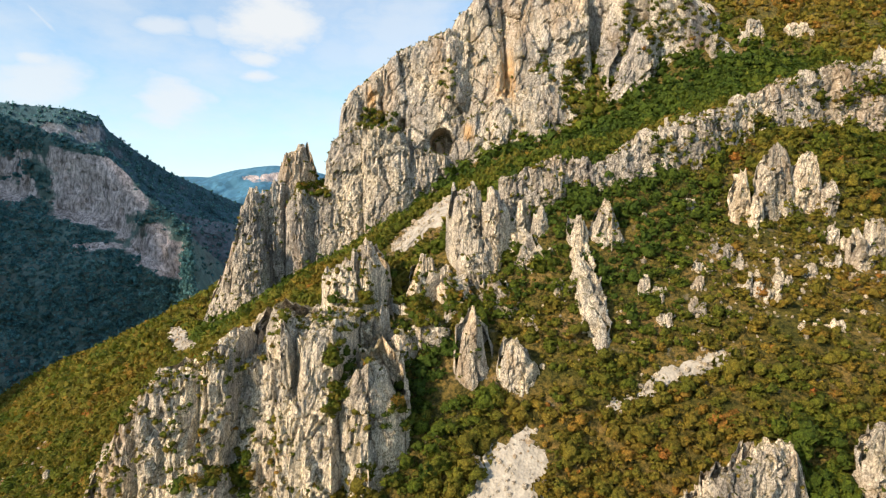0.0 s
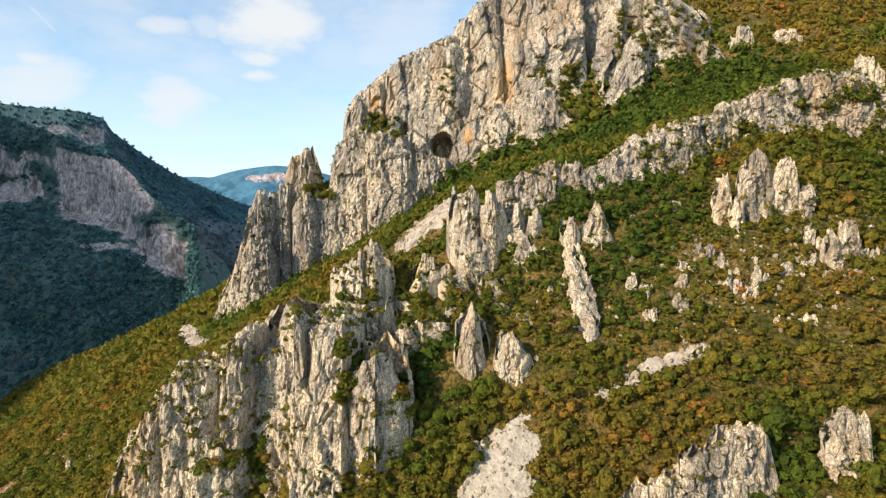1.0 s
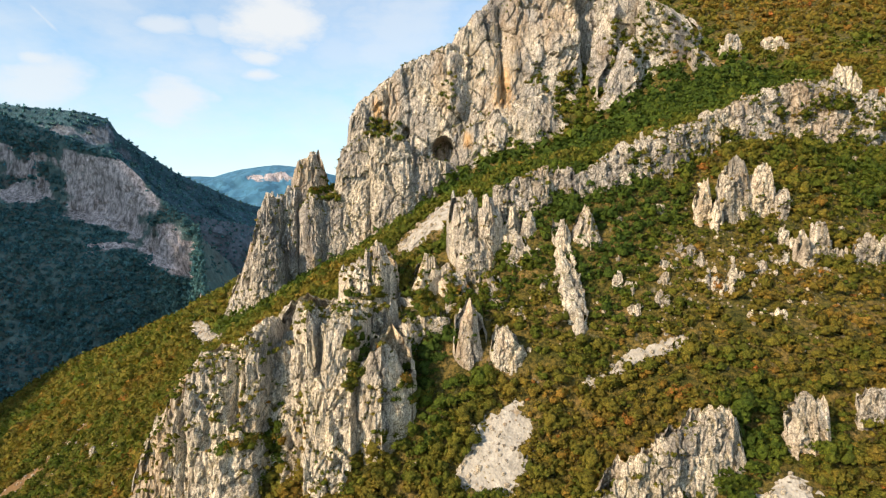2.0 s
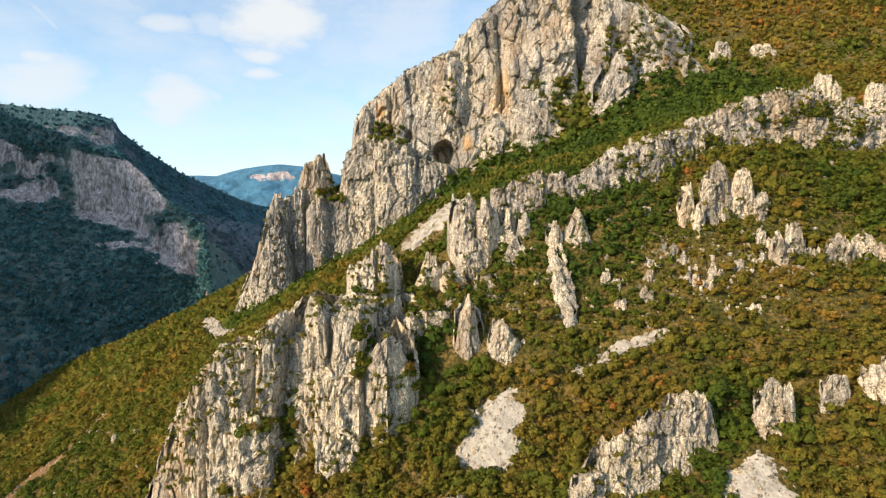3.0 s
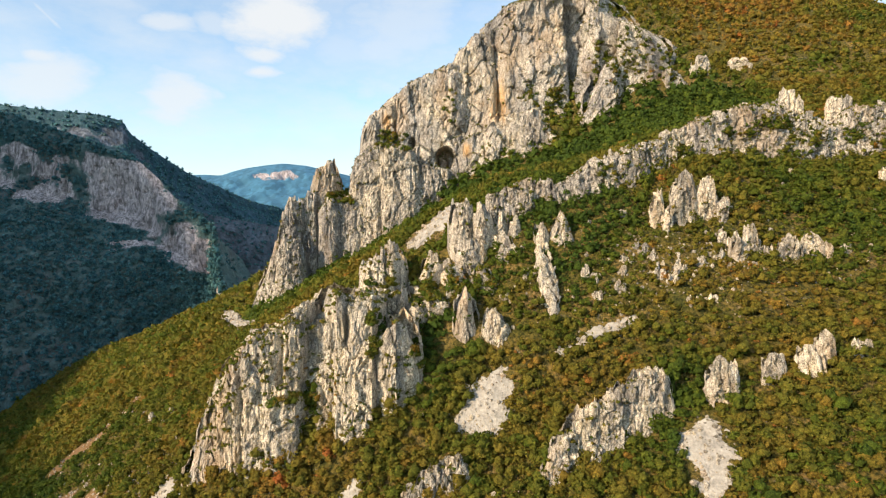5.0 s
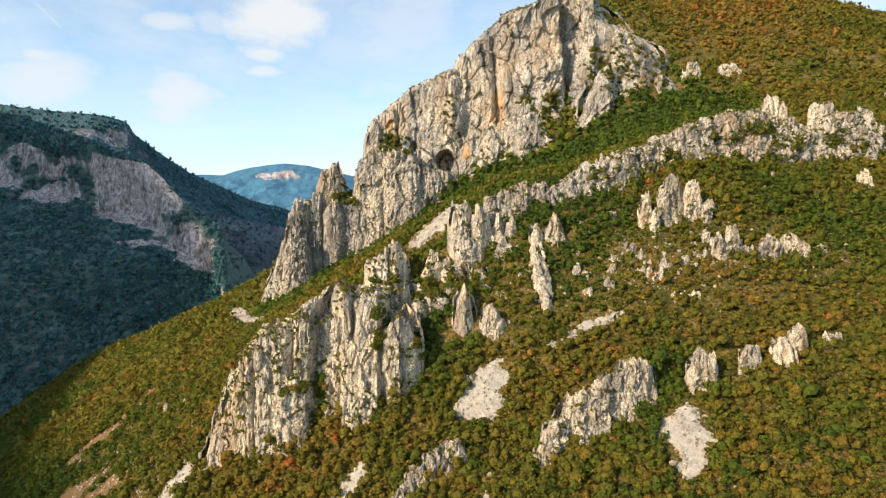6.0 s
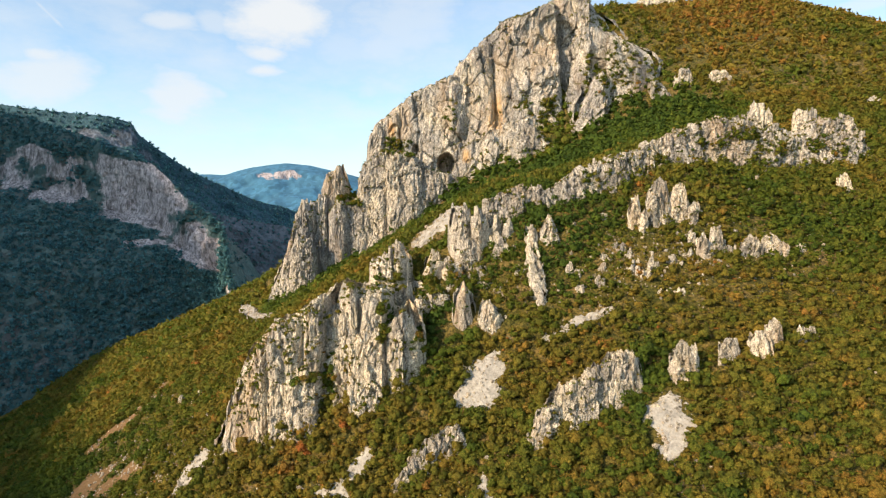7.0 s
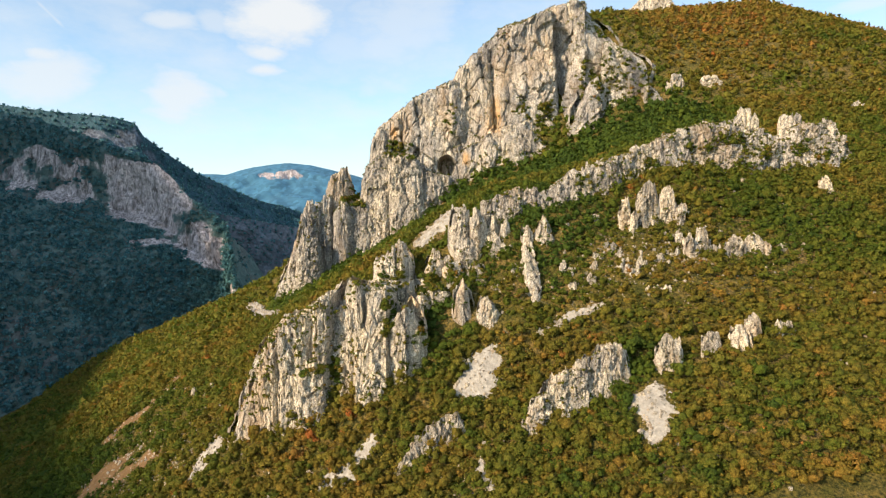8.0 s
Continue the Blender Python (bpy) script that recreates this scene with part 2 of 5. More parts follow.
    crack = n.ramp(n.voronoi(0.5 / coarse, "DISTANCE_TO_EDGE", "Distance", (1, 1, 0.45)), [(0.0, 0.0), (0.06, 1.0)])
    bump = n.bump(n.noise(0.9 / coarse, 10, 0.78, (1, 1, 0.5), 3.0), 0.8, 0.75 * coarse)
    bump = n.bump(crack, 0.6, 0.3 * coarse, bump)
    bump = n.bump(n.noise(4.5 / coarse, 4, 0.8, (1, 1, 0.6), 15.0), 0.8, 0.2 * coarse, bump)
    return n.done(base, 0.93, bump)


ROCK = limestone("limestone", 0.05, (1.27, 1.23, 1.14))
CLIFF_ROCK = limestone("stained limestone", 0.12, (1.04, 1.03, 1.01), 1.5, [(31.1, 286.0, 223.6, 6.5, 16.0), (-35.1, 282.0, 211.4, 3.5, 8.0), (12.2, 280.0, 195.0, 3.0, 6.0)])
STONE = limestone("loose limestone", 0.05, (1.0, 0.95, 0.85), 0.6, (), 0.0)


def soil():
    n = Nodes("stony soil with dry grass")
    c = n.ramp(n.noise(0.09, 6, 0.65), [(0.35, (0.080, 0.085, 0.016)), (0.52, (0.150, 0.122, 0.030)), (0.70, (0.25, 0.18, 0.075))])
    c = n.mix(c, n.ramp(n.noise(0.9, 8, 0.75, (1, 1, 1), 44.0), [(0.40, (0.22, 0.30, 0.20)), (0.5, (0.9, 0.88, 0.8)), (0.60, (1.7, 1.5, 1.3))]), 1.0, "MULTIPLY")
    stones = n.ramp(n.noise(0.33, 7, 0.7, (1, 1, 1), 20.0), [(0.60, 0.0), (0.70, 1.0)])
    c = n.mix(c, (0.36, 0.32, 0.26), n.math("MULTIPLY", stones, 0.55))
    return n.done(c, 0.95, n.bump(n.noise(1.1, 8, 0.75), 1.0, 1.5))


def rubble(name, dark, light):
    n = Nodes(name)
    c = n.ramp(n.noise(0.35, 7, 0.7), [(0.3, dark), (0.7, light)])
    stones = n.voronoi(1.6, "F1", "Color")
    c = n.mix(c, n.ramp(stones, [(0.0, 0.7), (1.0, 1.15)]), 0.6, "MULTIPLY")
    return n.done(c, 0.95, n.bump(n.voronoi(1.6), 0.8, 0.3))


SOIL = soil()
SCREE = rubble("limestone scree", (0.25, 0.235, 0.20), (0.52, 0.485, 0.415))
EARTH = rubble("bare brown earth", (0.15, 0.090, 0.038), (0.27, 0.165, 0.076))
LEAF_TONES = [(0.0, (0.055, 0.098, 0.012)), (0.22, (0.098, 0.134, 0.012)), (0.42, (0.160, 0.152, 0.019)), (0.6, (0.222, 0.164, 0.023)), (0.8, (0.300, 0.160, 0.030)), (1.0, (0.40, 0.140, 0.034))]


def leaves(name, source, tones=LEAF_TONES, grain=2.6):
    n = Nodes(name)
    if source == "object":
        tone = n.t.nodes.new("ShaderNodeObjectInfo").outputs["Random"]
        tone = n.math("ADD", n.math("MULTIPLY", tone, 0.55), 0.12)
    else:
        tone = n.attribute("tone")
    isle = n.t.nodes.new("ShaderNodeNewGeometry").outputs["Random Per Island"]
    tone = n.math("ADD", tone, n.math("MULTIPLY", n.math("SUBTRACT", isle, 0.5), 0.16))
    c = n.ramp(tone, tones)
    c = n.mix(c, n.ramp(isle, [(0.0, 0.8), (1.0, 1.2)]), 1.0, "MULTIPLY")
    n.place = n.t.nodes.new("ShaderNodeNewGeometry").outputs["Position"]
    sprays = n.noise(grain, 5, 0.75)
    c = n.mix(c, n.ramp(sprays, [(0.38, 0.45), (0.5, 1.0), (0.62, 1.65)]), 1.0, "MULTIPLY")
    return n.done(c, 0.8, n.bump(sprays, 1.0, 0.5 / grain * 2), 0.36)


LEAVES = leaves("shrub leaves", "tone")
# leaves across the valley: haze is tinted into their greens as teal
HAZED_LEAVES = leaves("haze-tinted woodland leaves", "tone", [(0.0, (0.058, 0.180, 0.215)), (0.3, (0.092, 0.228, 0.240)), (0.6, (0.135, 0.22, 0.195)), (1.0, (0.20, 0.18, 0.15))], 0.5)
LEAVES_NEAR = leaves("shrub leaves of single bushes", "object")
n_ = Nodes("grey bark")
BARK = n_.done(n_.ramp(n_.noise(3, 5), [(0.3, (0.09, 0.075, 0.06)), (0.7, (0.19, 0.16, 0.13))]), 0.95)


def wooded(name, low, high, rock_mat_tint, coarse=1.0, lumpy=1.0, dry=(0.15, 0.13, 0.115)):
    """Far slope: woodland where the rock attribute is 0, limestone where it is 1."""
    n = Nodes(name)
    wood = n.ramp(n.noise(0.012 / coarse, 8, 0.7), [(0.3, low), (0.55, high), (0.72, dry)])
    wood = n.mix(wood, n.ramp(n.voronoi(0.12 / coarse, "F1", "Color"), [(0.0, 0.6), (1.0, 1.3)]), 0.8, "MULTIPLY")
    stone = n.ramp(n.noise(0.11 / coarse, 8, 0.72, (1, 1, 0.3)), [(0.34, tuple(0.25 * v for v in rock_mat_tint)), (0.50, tuple(0.68 * v for v in rock_mat_tint)), (0.66, rock_mat_tint)])
    stone = n.mix(stone, n.ramp(n.noise(0.34 / coarse, 6, 0.78, (1, 1, 0.4), 27.0), [(0.40, 0.35), (0.5, 0.95), (0.62, 1.4)]), 0.85, "MULTIPLY")
    share = n.math("ADD", n.attribute("rock"), n.math("MULTIPLY", n.math("SUBTRACT", n.noise(0.03 / coarse, 8, 0.72, (1, 1, 0.55), 8.0), 0.5), 2.2))
    c = n.mix(wood, stone, n.ramp(share, [(0.55, 0.0), (0.75, 1.0)]))
    return n.done(c, 0.95, n.bump(n.noise(0.10 / coarse, 7, 0.7), lumpy, 7 * coarse))


# ---- builders ----
def sheet(name, grid, mat, closed=False, smooth=False):
    """A mesh object from a rows x columns x 3 array."""
    r, c = grid.shape[:2]
    me = bpy.data.meshes.new(name)
    idx = np.arange(r * c).reshape(r, c)
    quads = np.stack([idx[:-1, :-1], idx[:-1, 1:], idx[1:, 1:], idx[1:, :-1]], -1).reshape(-1, 4)
    fill(me, grid.reshape(-1, 3), quads, smooth)
    me.materials.append(mat)
    return new(name, me)


def fill(me, verts, faces, smooth=False):
    k = faces.shape[1]
    me.vertices.add(len(verts))
    me.vertices.foreach_set("co", np.ascontiguousarray(verts, np.float32).ravel())
    me.loops.add(faces.size)
    me.loops.foreach_set("vertex_index", np.ascontiguousarray(faces, np.int32).ravel())
    me.polygons.add(len(faces))
    me.polygons.foreach_set("loop_start", np.arange(0, faces.size, k, dtype=np.int32))
    me.polygons.foreach_set("use_smooth", np.full(len(faces), smooth))
    me.update(calc_edges=True)


def floats(me, name, values):
    a = me.attributes.new(name, "FLOAT", "POINT")
    a.data.foreach_set("value", np.ascontiguousarray(values, np.float32).ravel())


BARE = []    # places where no shrub grows: functions of x, y giving True
STONES = []  # loose stones: x, y, z, size
GROVES = []  # bushy hollows in the rock: x, y, z
LEDGES = []  # ledges on the crags: x, y, z


def spread(stations, step):
    """Stations along a line, put at even steps; all their columns run on between them."""
    st = np.array(stations, float)
    far = np.r_[0, np.cumsum(np.hypot(*np.diff(st[:, :2], axis=0).T))]
    u = np.linspace(0, far[-1], max(int(far[-1] / step) + 2, 6))
    return u, np.stack([np.interp(u, far, col) for col in st.T], -1)


def cells3(x, y, z, seed=0):
    """Distance to the nearest and second seed point of a jittered lattice in space, the nearest one's random number, and how far its own tilted face stands out."""
    i, j, k = np.floor(x), np.floor(y), np.floor(z)
    lean = np.zeros(x.shape)
    near, second, mark = np.full(x.shape, 9.0), np.full(x.shape, 9.0), np.zeros(x.shape)
    for a in (-1, 0, 1):
        for b in (-1, 0, 1):
            for c in (-1, 0, 1):
                p, q, r = i + a, j + b, k + c
                d = (p + hashed(p, q, r, seed) - x) ** 2 + (q + hashed(p, q, r, seed + 1) - y) ** 2 + (r + hashed(p, q, r, seed + 2) - z) ** 2
                closer = d < near
                second = np.where(closer, near, np.minimum(second, d))
                mark = np.where(closer, hashed(p, q, r, seed + 3), mark)
                tilt = (hashed(p, q, r, seed + 4) - 0.5) * (x + y - p - q - 1) + (hashed(p, q, r, seed + 5) - 0.5) * (z - r - 0.5)
                lean = np.where(closer, tilt, lean)
                near = np.where(closer, d, near)
    return np.sqrt(near), np.sqrt(second), mark, lean


def slab(st, u, res, column, jag, rough, seed, sink, taper, hollows, block, blunt):
    """One upright slab of a crag, from x, y, top and half thickness along it: jointed blocks, bulges and clefts."""
    x, y, top, half = st.T
    top = top + blunt * (top.max() - top) * ease(0.0, 0.18, (u - u[0]) / (u[-1] - u[0])) * ease(0.0, 0.18, (u[-1] - u) / (u[-1] - u[0]))
    soft = np.ones(9) / 9
    pad = lambda v: np.convolve(np.r_[[v[0]] * 4, v, [v[-1]] * 4], soft, "valid")
    tx, ty = np.gradient(pad(x)), np.gradient(pad(y))
    size = np.hypot(tx, ty) + 1e-9
    nx, ny = ty / size, -tx / size
    end = np.clip(np.minimum(u - u[0], u[-1] - u) / (np.minimum(0.5 * half, 0.22 * (u[-1] - u[0])) + 0.1), 0, 1)
    half = half * np.maximum(np.sqrt(1 - (1 - end) ** 2), 0.03)
    foot = np.stack([land(x + s * nx * half * 1.05, y + s * ny * half * 1.05) - sink for s in (1, -1)])
    tall = max(float((top - foot[0]).max()), 3.0)
    nw = int(tall / res) + 3
    nt = max(int((1 - taper) * float(half.max()) / res), 4)
    nf, nb = nw + nt - 1, max(nw // 3, 4)
    over, down = np.linspace(0, 1, nt)[1:], np.linspace(1, 0, nb)[1:]
    v = np.r_[np.linspace(0, 0.95, nw), 0.95 + 0.05 * np.sin(1.5708 * over), down][:, None]
    side = np.r_[np.ones(nf), -np.ones(nb - 1)][:, None]
    keep = np.r_[np.ones(nw), np.cos(1.5708 * over), np.sqrt(np.clip(1 - down ** 18, 0, 1))][:, None]
    top = np.maximum(top, foot[0] + 1.0)
    base = np.where(side > 0, foot[0], np.minimum(foot[1], top - 1.0))
    shape = (1 - taper * v) * keep
    X, Y = x + nx * side * half * shape, y + ny * side * half * shape
    H = top - base
    Z = base + H * v
    wx, wy, wz = (c + 0.13 * column * fbm(X / (1.6 * column), Y / (1.6 * column), Z / (2.2 * column), 3, seed + n) for n, c in ((0, X), (50, Y), (90, Z)))
    f1, f2, r1, s1 = cells3(wx / column, wy / column, wz / (2.4 * column), seed)
    g1, g2, r2, s2 = cells3(wx / column * 2.4, wy / column * 2.4, wz / column * 1.15, seed + 13)
    m1, m2, r3, s3 = cells3(wx / 1.5, wy / 1.5, wz / 5.0, seed + 29)
    push = block * column * (0.22 * (r1 - 0.5) + 0.30 * s1 - 0.10 * (1 - ease(0.0, 0.10, f2 - f1)))
    push = push + block * column * (0.14 * (r2 - 0.5) + 0.24 * s2 - 0.06 * (1 - ease(0.0, 0.10, g2 - g1)))
    push = push + rough * (0.7 * (r3 - 0.5) + 1.05 * s3 - 0.30 * (1 - ease(0.0, 0.12, m2 - m1)))
    bench = Z / (1.15 * column) + 0.9 * fbm(X / 11, Y / 11, Z / 40, 3, seed + 71)
    push = push + block * column * 0.17 * (bench - np.floor(bench) - 0.5) * ease(-0.25, 0.3, fbm(X / 13, Y / 13, Z / 13, 2, seed + 73))
    cleft = np.abs(vnoise(wx / 2.8, wy / 2.8, Z / 15.0, seed + 9))
    push = push - rough * 0.55 * (1 - ease(0.0, 0.10, cleft))
    push = push + rough * 0.45 * (0.5 - np.abs(fbm(X / 2.6, Y / 2.6, Z / 4.2, 3, seed + 19, 0.65)))
    push = push + rough * column * 0.18 * fbm(X / 17, Y / 17, Z / 17, 3, seed + 21)
    push = push * np.sqrt(keep) * np.clip(half / (0.5 * column) - 0.06, 0.0, 1.0)
    X, Y = X + nx * side * push, Y + ny * side * push
    Z = Z - (top - foot[0]) * ease(0.3, 1.0, v) * (jag * r1 + 0.6 * jag * r2)
    Z = Z + ease(0.55, 0.93, v) * (0.30 * column * block * (r2 - 0.5) + rough * (1.5 * (r3 - 0.5) + 1.0 * s3))
    Z = Z + rough * (0.6 * fbm(X / 2.3, Y / 2.3, Z / 2.3, 4, seed + 31, 0.6) + 0.9 * fbm(X / 5, Y / 5, Z / 6, 2, seed + 37)) * ease(0, 0.1, v)
    for hx, hz, rx, rz, deep in hollows:
        inside = np.clip(1 - ((X - hx) / rx) ** 2 - (np.where(Z < hz, 0.8, 1.0) * (Z - hz) / rz) ** 2, 0, 1) * (side > 0)
        Y = Y + deep * np.sqrt(ease(0, 0.45, inside))
    return np.stack([X, Y, Z], -1), v, nf


def crag(name, label, stations, res=0.6, column=6.0, jag=0.16, rough=1.0, seed=1, sink=5.0, taper=0.35, hollows=(), mat=None, group="limestone crags of the hillside", green=0.35, groves=(), piece=2.0, clear=0.3, block=1.0, fringe=0.0, blunt=0.0):
    """A limestone fin along stations (x, y, top, half thickness), made of upright slabs side by side."""
    rng = np.random.default_rng(seed)
    slabs = stations if isinstance(stations[0], list) else None
    if slabs is None:
        u, st = spread(stations, res)
        length, cuts, slabs = u[-1], [0.0], []
        while length - cuts[-1] > 1.6 * piece * column:
            cuts.append(cuts[-1] + piece * column * rng.uniform(0.65, 1.35))
        cuts.append(length)
        for n, (a, b) in enumerate(zip(cuts[:-1], cuts[1:])):
            lap = 0.22 * (b - a) + 0.5
            a, b = max(0, a - lap * (n > 0)), min(length, b + lap * (n < len(cuts) - 2))
            w = np.linspace(a, b, max(int((b - a) / res) + 2, 7))
            part_st = np.stack([np.interp(w, u, c) for c in st.T], -1)
            if len(cuts) > 2:
                part_st[:, 1] += rng.uniform(-0.22, 0.22) * column
                part_st[:, 2] -= rng.uniform(0, 0.6) * jag * (part_st[:, 2] - land(part_st[:, 0], part_st[:, 1]))
            slabs.append(part_st)
    mid = np.array(slabs[len(slabs) // 2])[1]
    place = Vector((mid[0], mid[1], float(land(mid[0], mid[1]))))
    if len(slabs) > 1:
        crag_ob = tagged(new(name), label, "rock", group)
        crag_ob.location = place
    for n, stations_n in enumerate(slabs):
        w, part_st = spread(stations_n, res)
        grid, v, nf = slab(part_st, w, res, column, jag, rough, seed + 101 * n, sink, taper, hollows, block, blunt)
        ob = sheet("slab" if len(slabs) > 1 else name, grid - np.array(place), mat or ROCK)
        if len(slabs) > 1:
            ob.parent = crag_ob
        else:
            ob.location = place
            tagged(ob, label, "rock", group)
        BARE.append((part_st[::4, 0].copy(), part_st[::4, 1].copy(), clear * part_st[::4, 3]))
        X, Y, Z = np.moveaxis(grid[:nf], -1, 0)
        up, out = np.gradient(Z, axis=0), np.hypot(np.gradient(X, axis=0), np.gradient(Y, axis=0))
        luck = hashed(np.round(X * 7), np.round(Y * 7), np.round(Z * 7), 5)
        flat = (out > 1.0 * np.abs(up)) & (v[:nf] > 0.1) & (luck < green * 0.5 * res)
        flat &= fbm(X / 15, Y / 15, Z / 15, 2, 77) > -0.15
        LEDGES.extend(zip(X[flat], Y[flat], Z[flat]))
        edge = np.random.default_rng(seed + n).random(X.shape[1]) < fringe * res
        LEDGES.extend(zip(X[nf - 2][edge], Y[nf - 2][edge] - 0.5, Z[nf - 2][edge]))
        for hx, hz, rx, rz, thick in groves:
            inside = ((X - hx) / rx) ** 2 + ((Z - hz) / rz) ** 2 + 0.9 * fbm(X / 5, Y / 5, Z / 5, 3, 9) < 0.8
            inside &= luck < thick * res * res
            GROVES.extend(zip(X[inside], Y[inside], Z[inside]))


def patch(name, label, line, mat, kind="structure", lift=0.25, seed=1, bare=0.62):
    """Loose ground draped over the slope along a line of (x, y, half width)."""
    u, st = spread(line, 0.8)
    x, y, half = st.T
    tx, ty = np.gradient(x), np.gradient(y)
    size = np.hypot(tx, ty) + 1e-9
    nx, ny = ty / size, -tx / size
    end = np.clip(np.minimum(u, u[-1] - u) / (half + 0.1), 0, 1)
    half = half * np.maximum(np.sqrt(1 - (1 - end) ** 2), 0.05)
    w = np.linspace(-1, 1, max(int(2 * half.max() / 0.8), 7))[:, None]
    edge = 1 + 0.75 * fbm((x + 3 * w) / 4.5, (y + 3 * w) / 4.5, w * 0.9, 5, seed, 0.65)
    X, Y = x + nx * w * half * edge, y + ny * w * half * edge
    Z = relief(X, Y) + lift * 2.2 * (1 - np.abs(w) ** 3) - 0.25 + 0.18 * fbm(X / 1.2, Y / 1.2, w * 0, 3, seed + 2)
    ob = sheet(name, np.stack([X, Y, Z], -1), mat)
    tagged(ob, label, "scree", "", kind)
    luck = hashed(np.round(X * 9), np.round(Y * 9), np.round(Z * 9), seed)
    pick = luck < (0.30 if mat is SCREE else 0.10)
    STONES.extend(zip(X[pick], Y[pick], Z[pick], 0.18 + 0.75 * (luck[pick] * 10 % 1) ** 3))
    BARE.append((x[::2].copy(), y[::2].copy(), bare * half[::2]))
    return ob


def mountain(name, label, crest, foot, mat, shape, rocks, res=9.0, seed=1, rough=14.0, category="mountain", smooth=False, brow=(0, 0), screes=()):
    """A far slope from its crest line down to its foot line. shape: (drop, run, rock) from crest to foot; brow: metres of woodland between crest and cliff; screes: x, z and half sizes."""
    top, low = np.array(crest, float), np.array(foot, float)
    far = np.r_[0, np.cumsum(np.linalg.norm(np.diff(top, axis=0), axis=1))]
    n = int(far[-1] / res) + 2
    u = np.linspace(0, far[-1], n)
    T = np.stack([np.interp(u, far, c) for c in top.T], -1)
    L = np.stack([np.interp(u, far, c) for c in low.T], -1)
    R = np.interp(u, far, np.array(rocks, float))
    sh = np.array(shape, float)
    rows = int(np.linalg.norm(T - L, axis=1).max() / res) + 4
    q = np.linspace(0, 1, rows)
    steps = np.r_[0, np.cumsum(np.hypot(np.diff(sh[:, 0]), np.diff(sh[:, 1])))]
    steps /= steps[-1]
    drop, run, stone = (np.interp(q, steps, sh[:, c])[:, None] for c in range(3))
    X = T[:, 0] + (L[:, 0] - T[:, 0]) * run
    Y = T[:, 1] + (L[:, 1] - T[:, 1]) * run
    Z = T[:, 2] + (L[:, 2] - T[:, 2]) * drop
    away = T[:, :2] - L[:, :2]
    away = away / (np.linalg.norm(away, axis=1)[:, None] + 1e-9)
    grow = ease(0.0, 0.12, q)[:, None]
    ribs = fbm(X / 90, Y / 90, Z / 400, 4, seed) * rough * 1.6 + fbm(X / 22, Y / 22, Z / 90, 3, seed + 4) * rough * 0.5
    X, Y = X - away[:, 0] * ribs * grow, Y - away[:, 1] * ribs * grow
    Z = Z + 0.35 * rough * fbm(X / 60, Y / 60, Z / 60, 4, seed + 8) * (0.25 + grow)
    bare_share = np.clip(stone * R * (1 + 0.4 * fbm(X / 45, Y / 45, Z / 30, 3, seed + 40)), 0, 1)
    edge = np.interp(u, far, np.interp(np.linspace(0, 1, len(far)), np.linspace(0, 1, len(brow)), brow)) * (1 + 0.5 * fbm(X / 50, Y / 50, Z * 0, 3, seed + 44))
    bare_share = bare_share * np.where(edge > 1, ease(edge - 6, edge + 8, T[:, 2] - Z), 1.0)
    for sx, sz, rx, rz in screes:
        bare_share = np.maximum(bare_share, np.exp(-((X - sx) / rx) ** 2 - ((Z - sz) / rz) ** 2))
    k1, k2, r1, s1 = cells3(X / (2.2 * res), Y / (2.2 * res), Z / (6 * res), seed + 3)
    blocks = bare_share * res * (1.1 * (r1 - 0.5) + 1.3 * s1 - 0.5 * (1 - ease(0, 0.15, k2 - k1)))
    X, Y = X - away[:, 0] * blocks * grow, Y - away[:, 1] * blocks * grow
    rock = np.clip(1.25 * bare_share + (0.6 * fbm(X / 40, Y / 40, Z / 24, 4, seed + 30) - 0.12) * (bare_share > 0.03), 0, 1)
    back = []
    for step in np.linspace(1.0, 0.02, 14):
        bx, by = T[:, 0] + away[:, 0] * 500 * step, T[:, 1] + away[:, 1] * 500 * step
        back.append(np.stack([bx, by, Z[0] - (Z[0] - VALLEY) * 0.8 * step + 1.2 * rough * fbm(bx / 50, by / 50, bx * 0, 4, seed + 50) * ease(0, 0.1, step)], -1))
    grid = np.concatenate([np.array(back), np.stack([X, Y, Z], -1)])
    ob = sheet(name, grid, mat, smooth=smooth)
    floats(ob.data, "rock", np.concatenate([np.zeros((14, n)), rock]))
    tagged(ob, label, category, "", "structure")
    return grid[10:], np.concatenate([np.zeros((4, n)), rock])


# ---- ground ----
def axis(low, high, step, far):
    core = np.arange(low, high, step)
    grow = []
    at, d = 0.0, step
    while at < far:
        d *= 1.13
        at += d
        grow.append(at)
    g = np.array(grow)
    return np.r_[(low - g)[::-1], core, core[-1] + g]


gx, gy = np.meshgrid(axis(-230, 420, 2.9, 4200), axis(-30, 520, 2.9, 4200))
gz = relief(gx, gy)
ground = sheet("ground", np.stack([gx, gy, gz], -1), SOIL, smooth=True)
tagged(ground, "steep stony hillside with dry soil and grass between shrubs", "hillside", "", "structure")

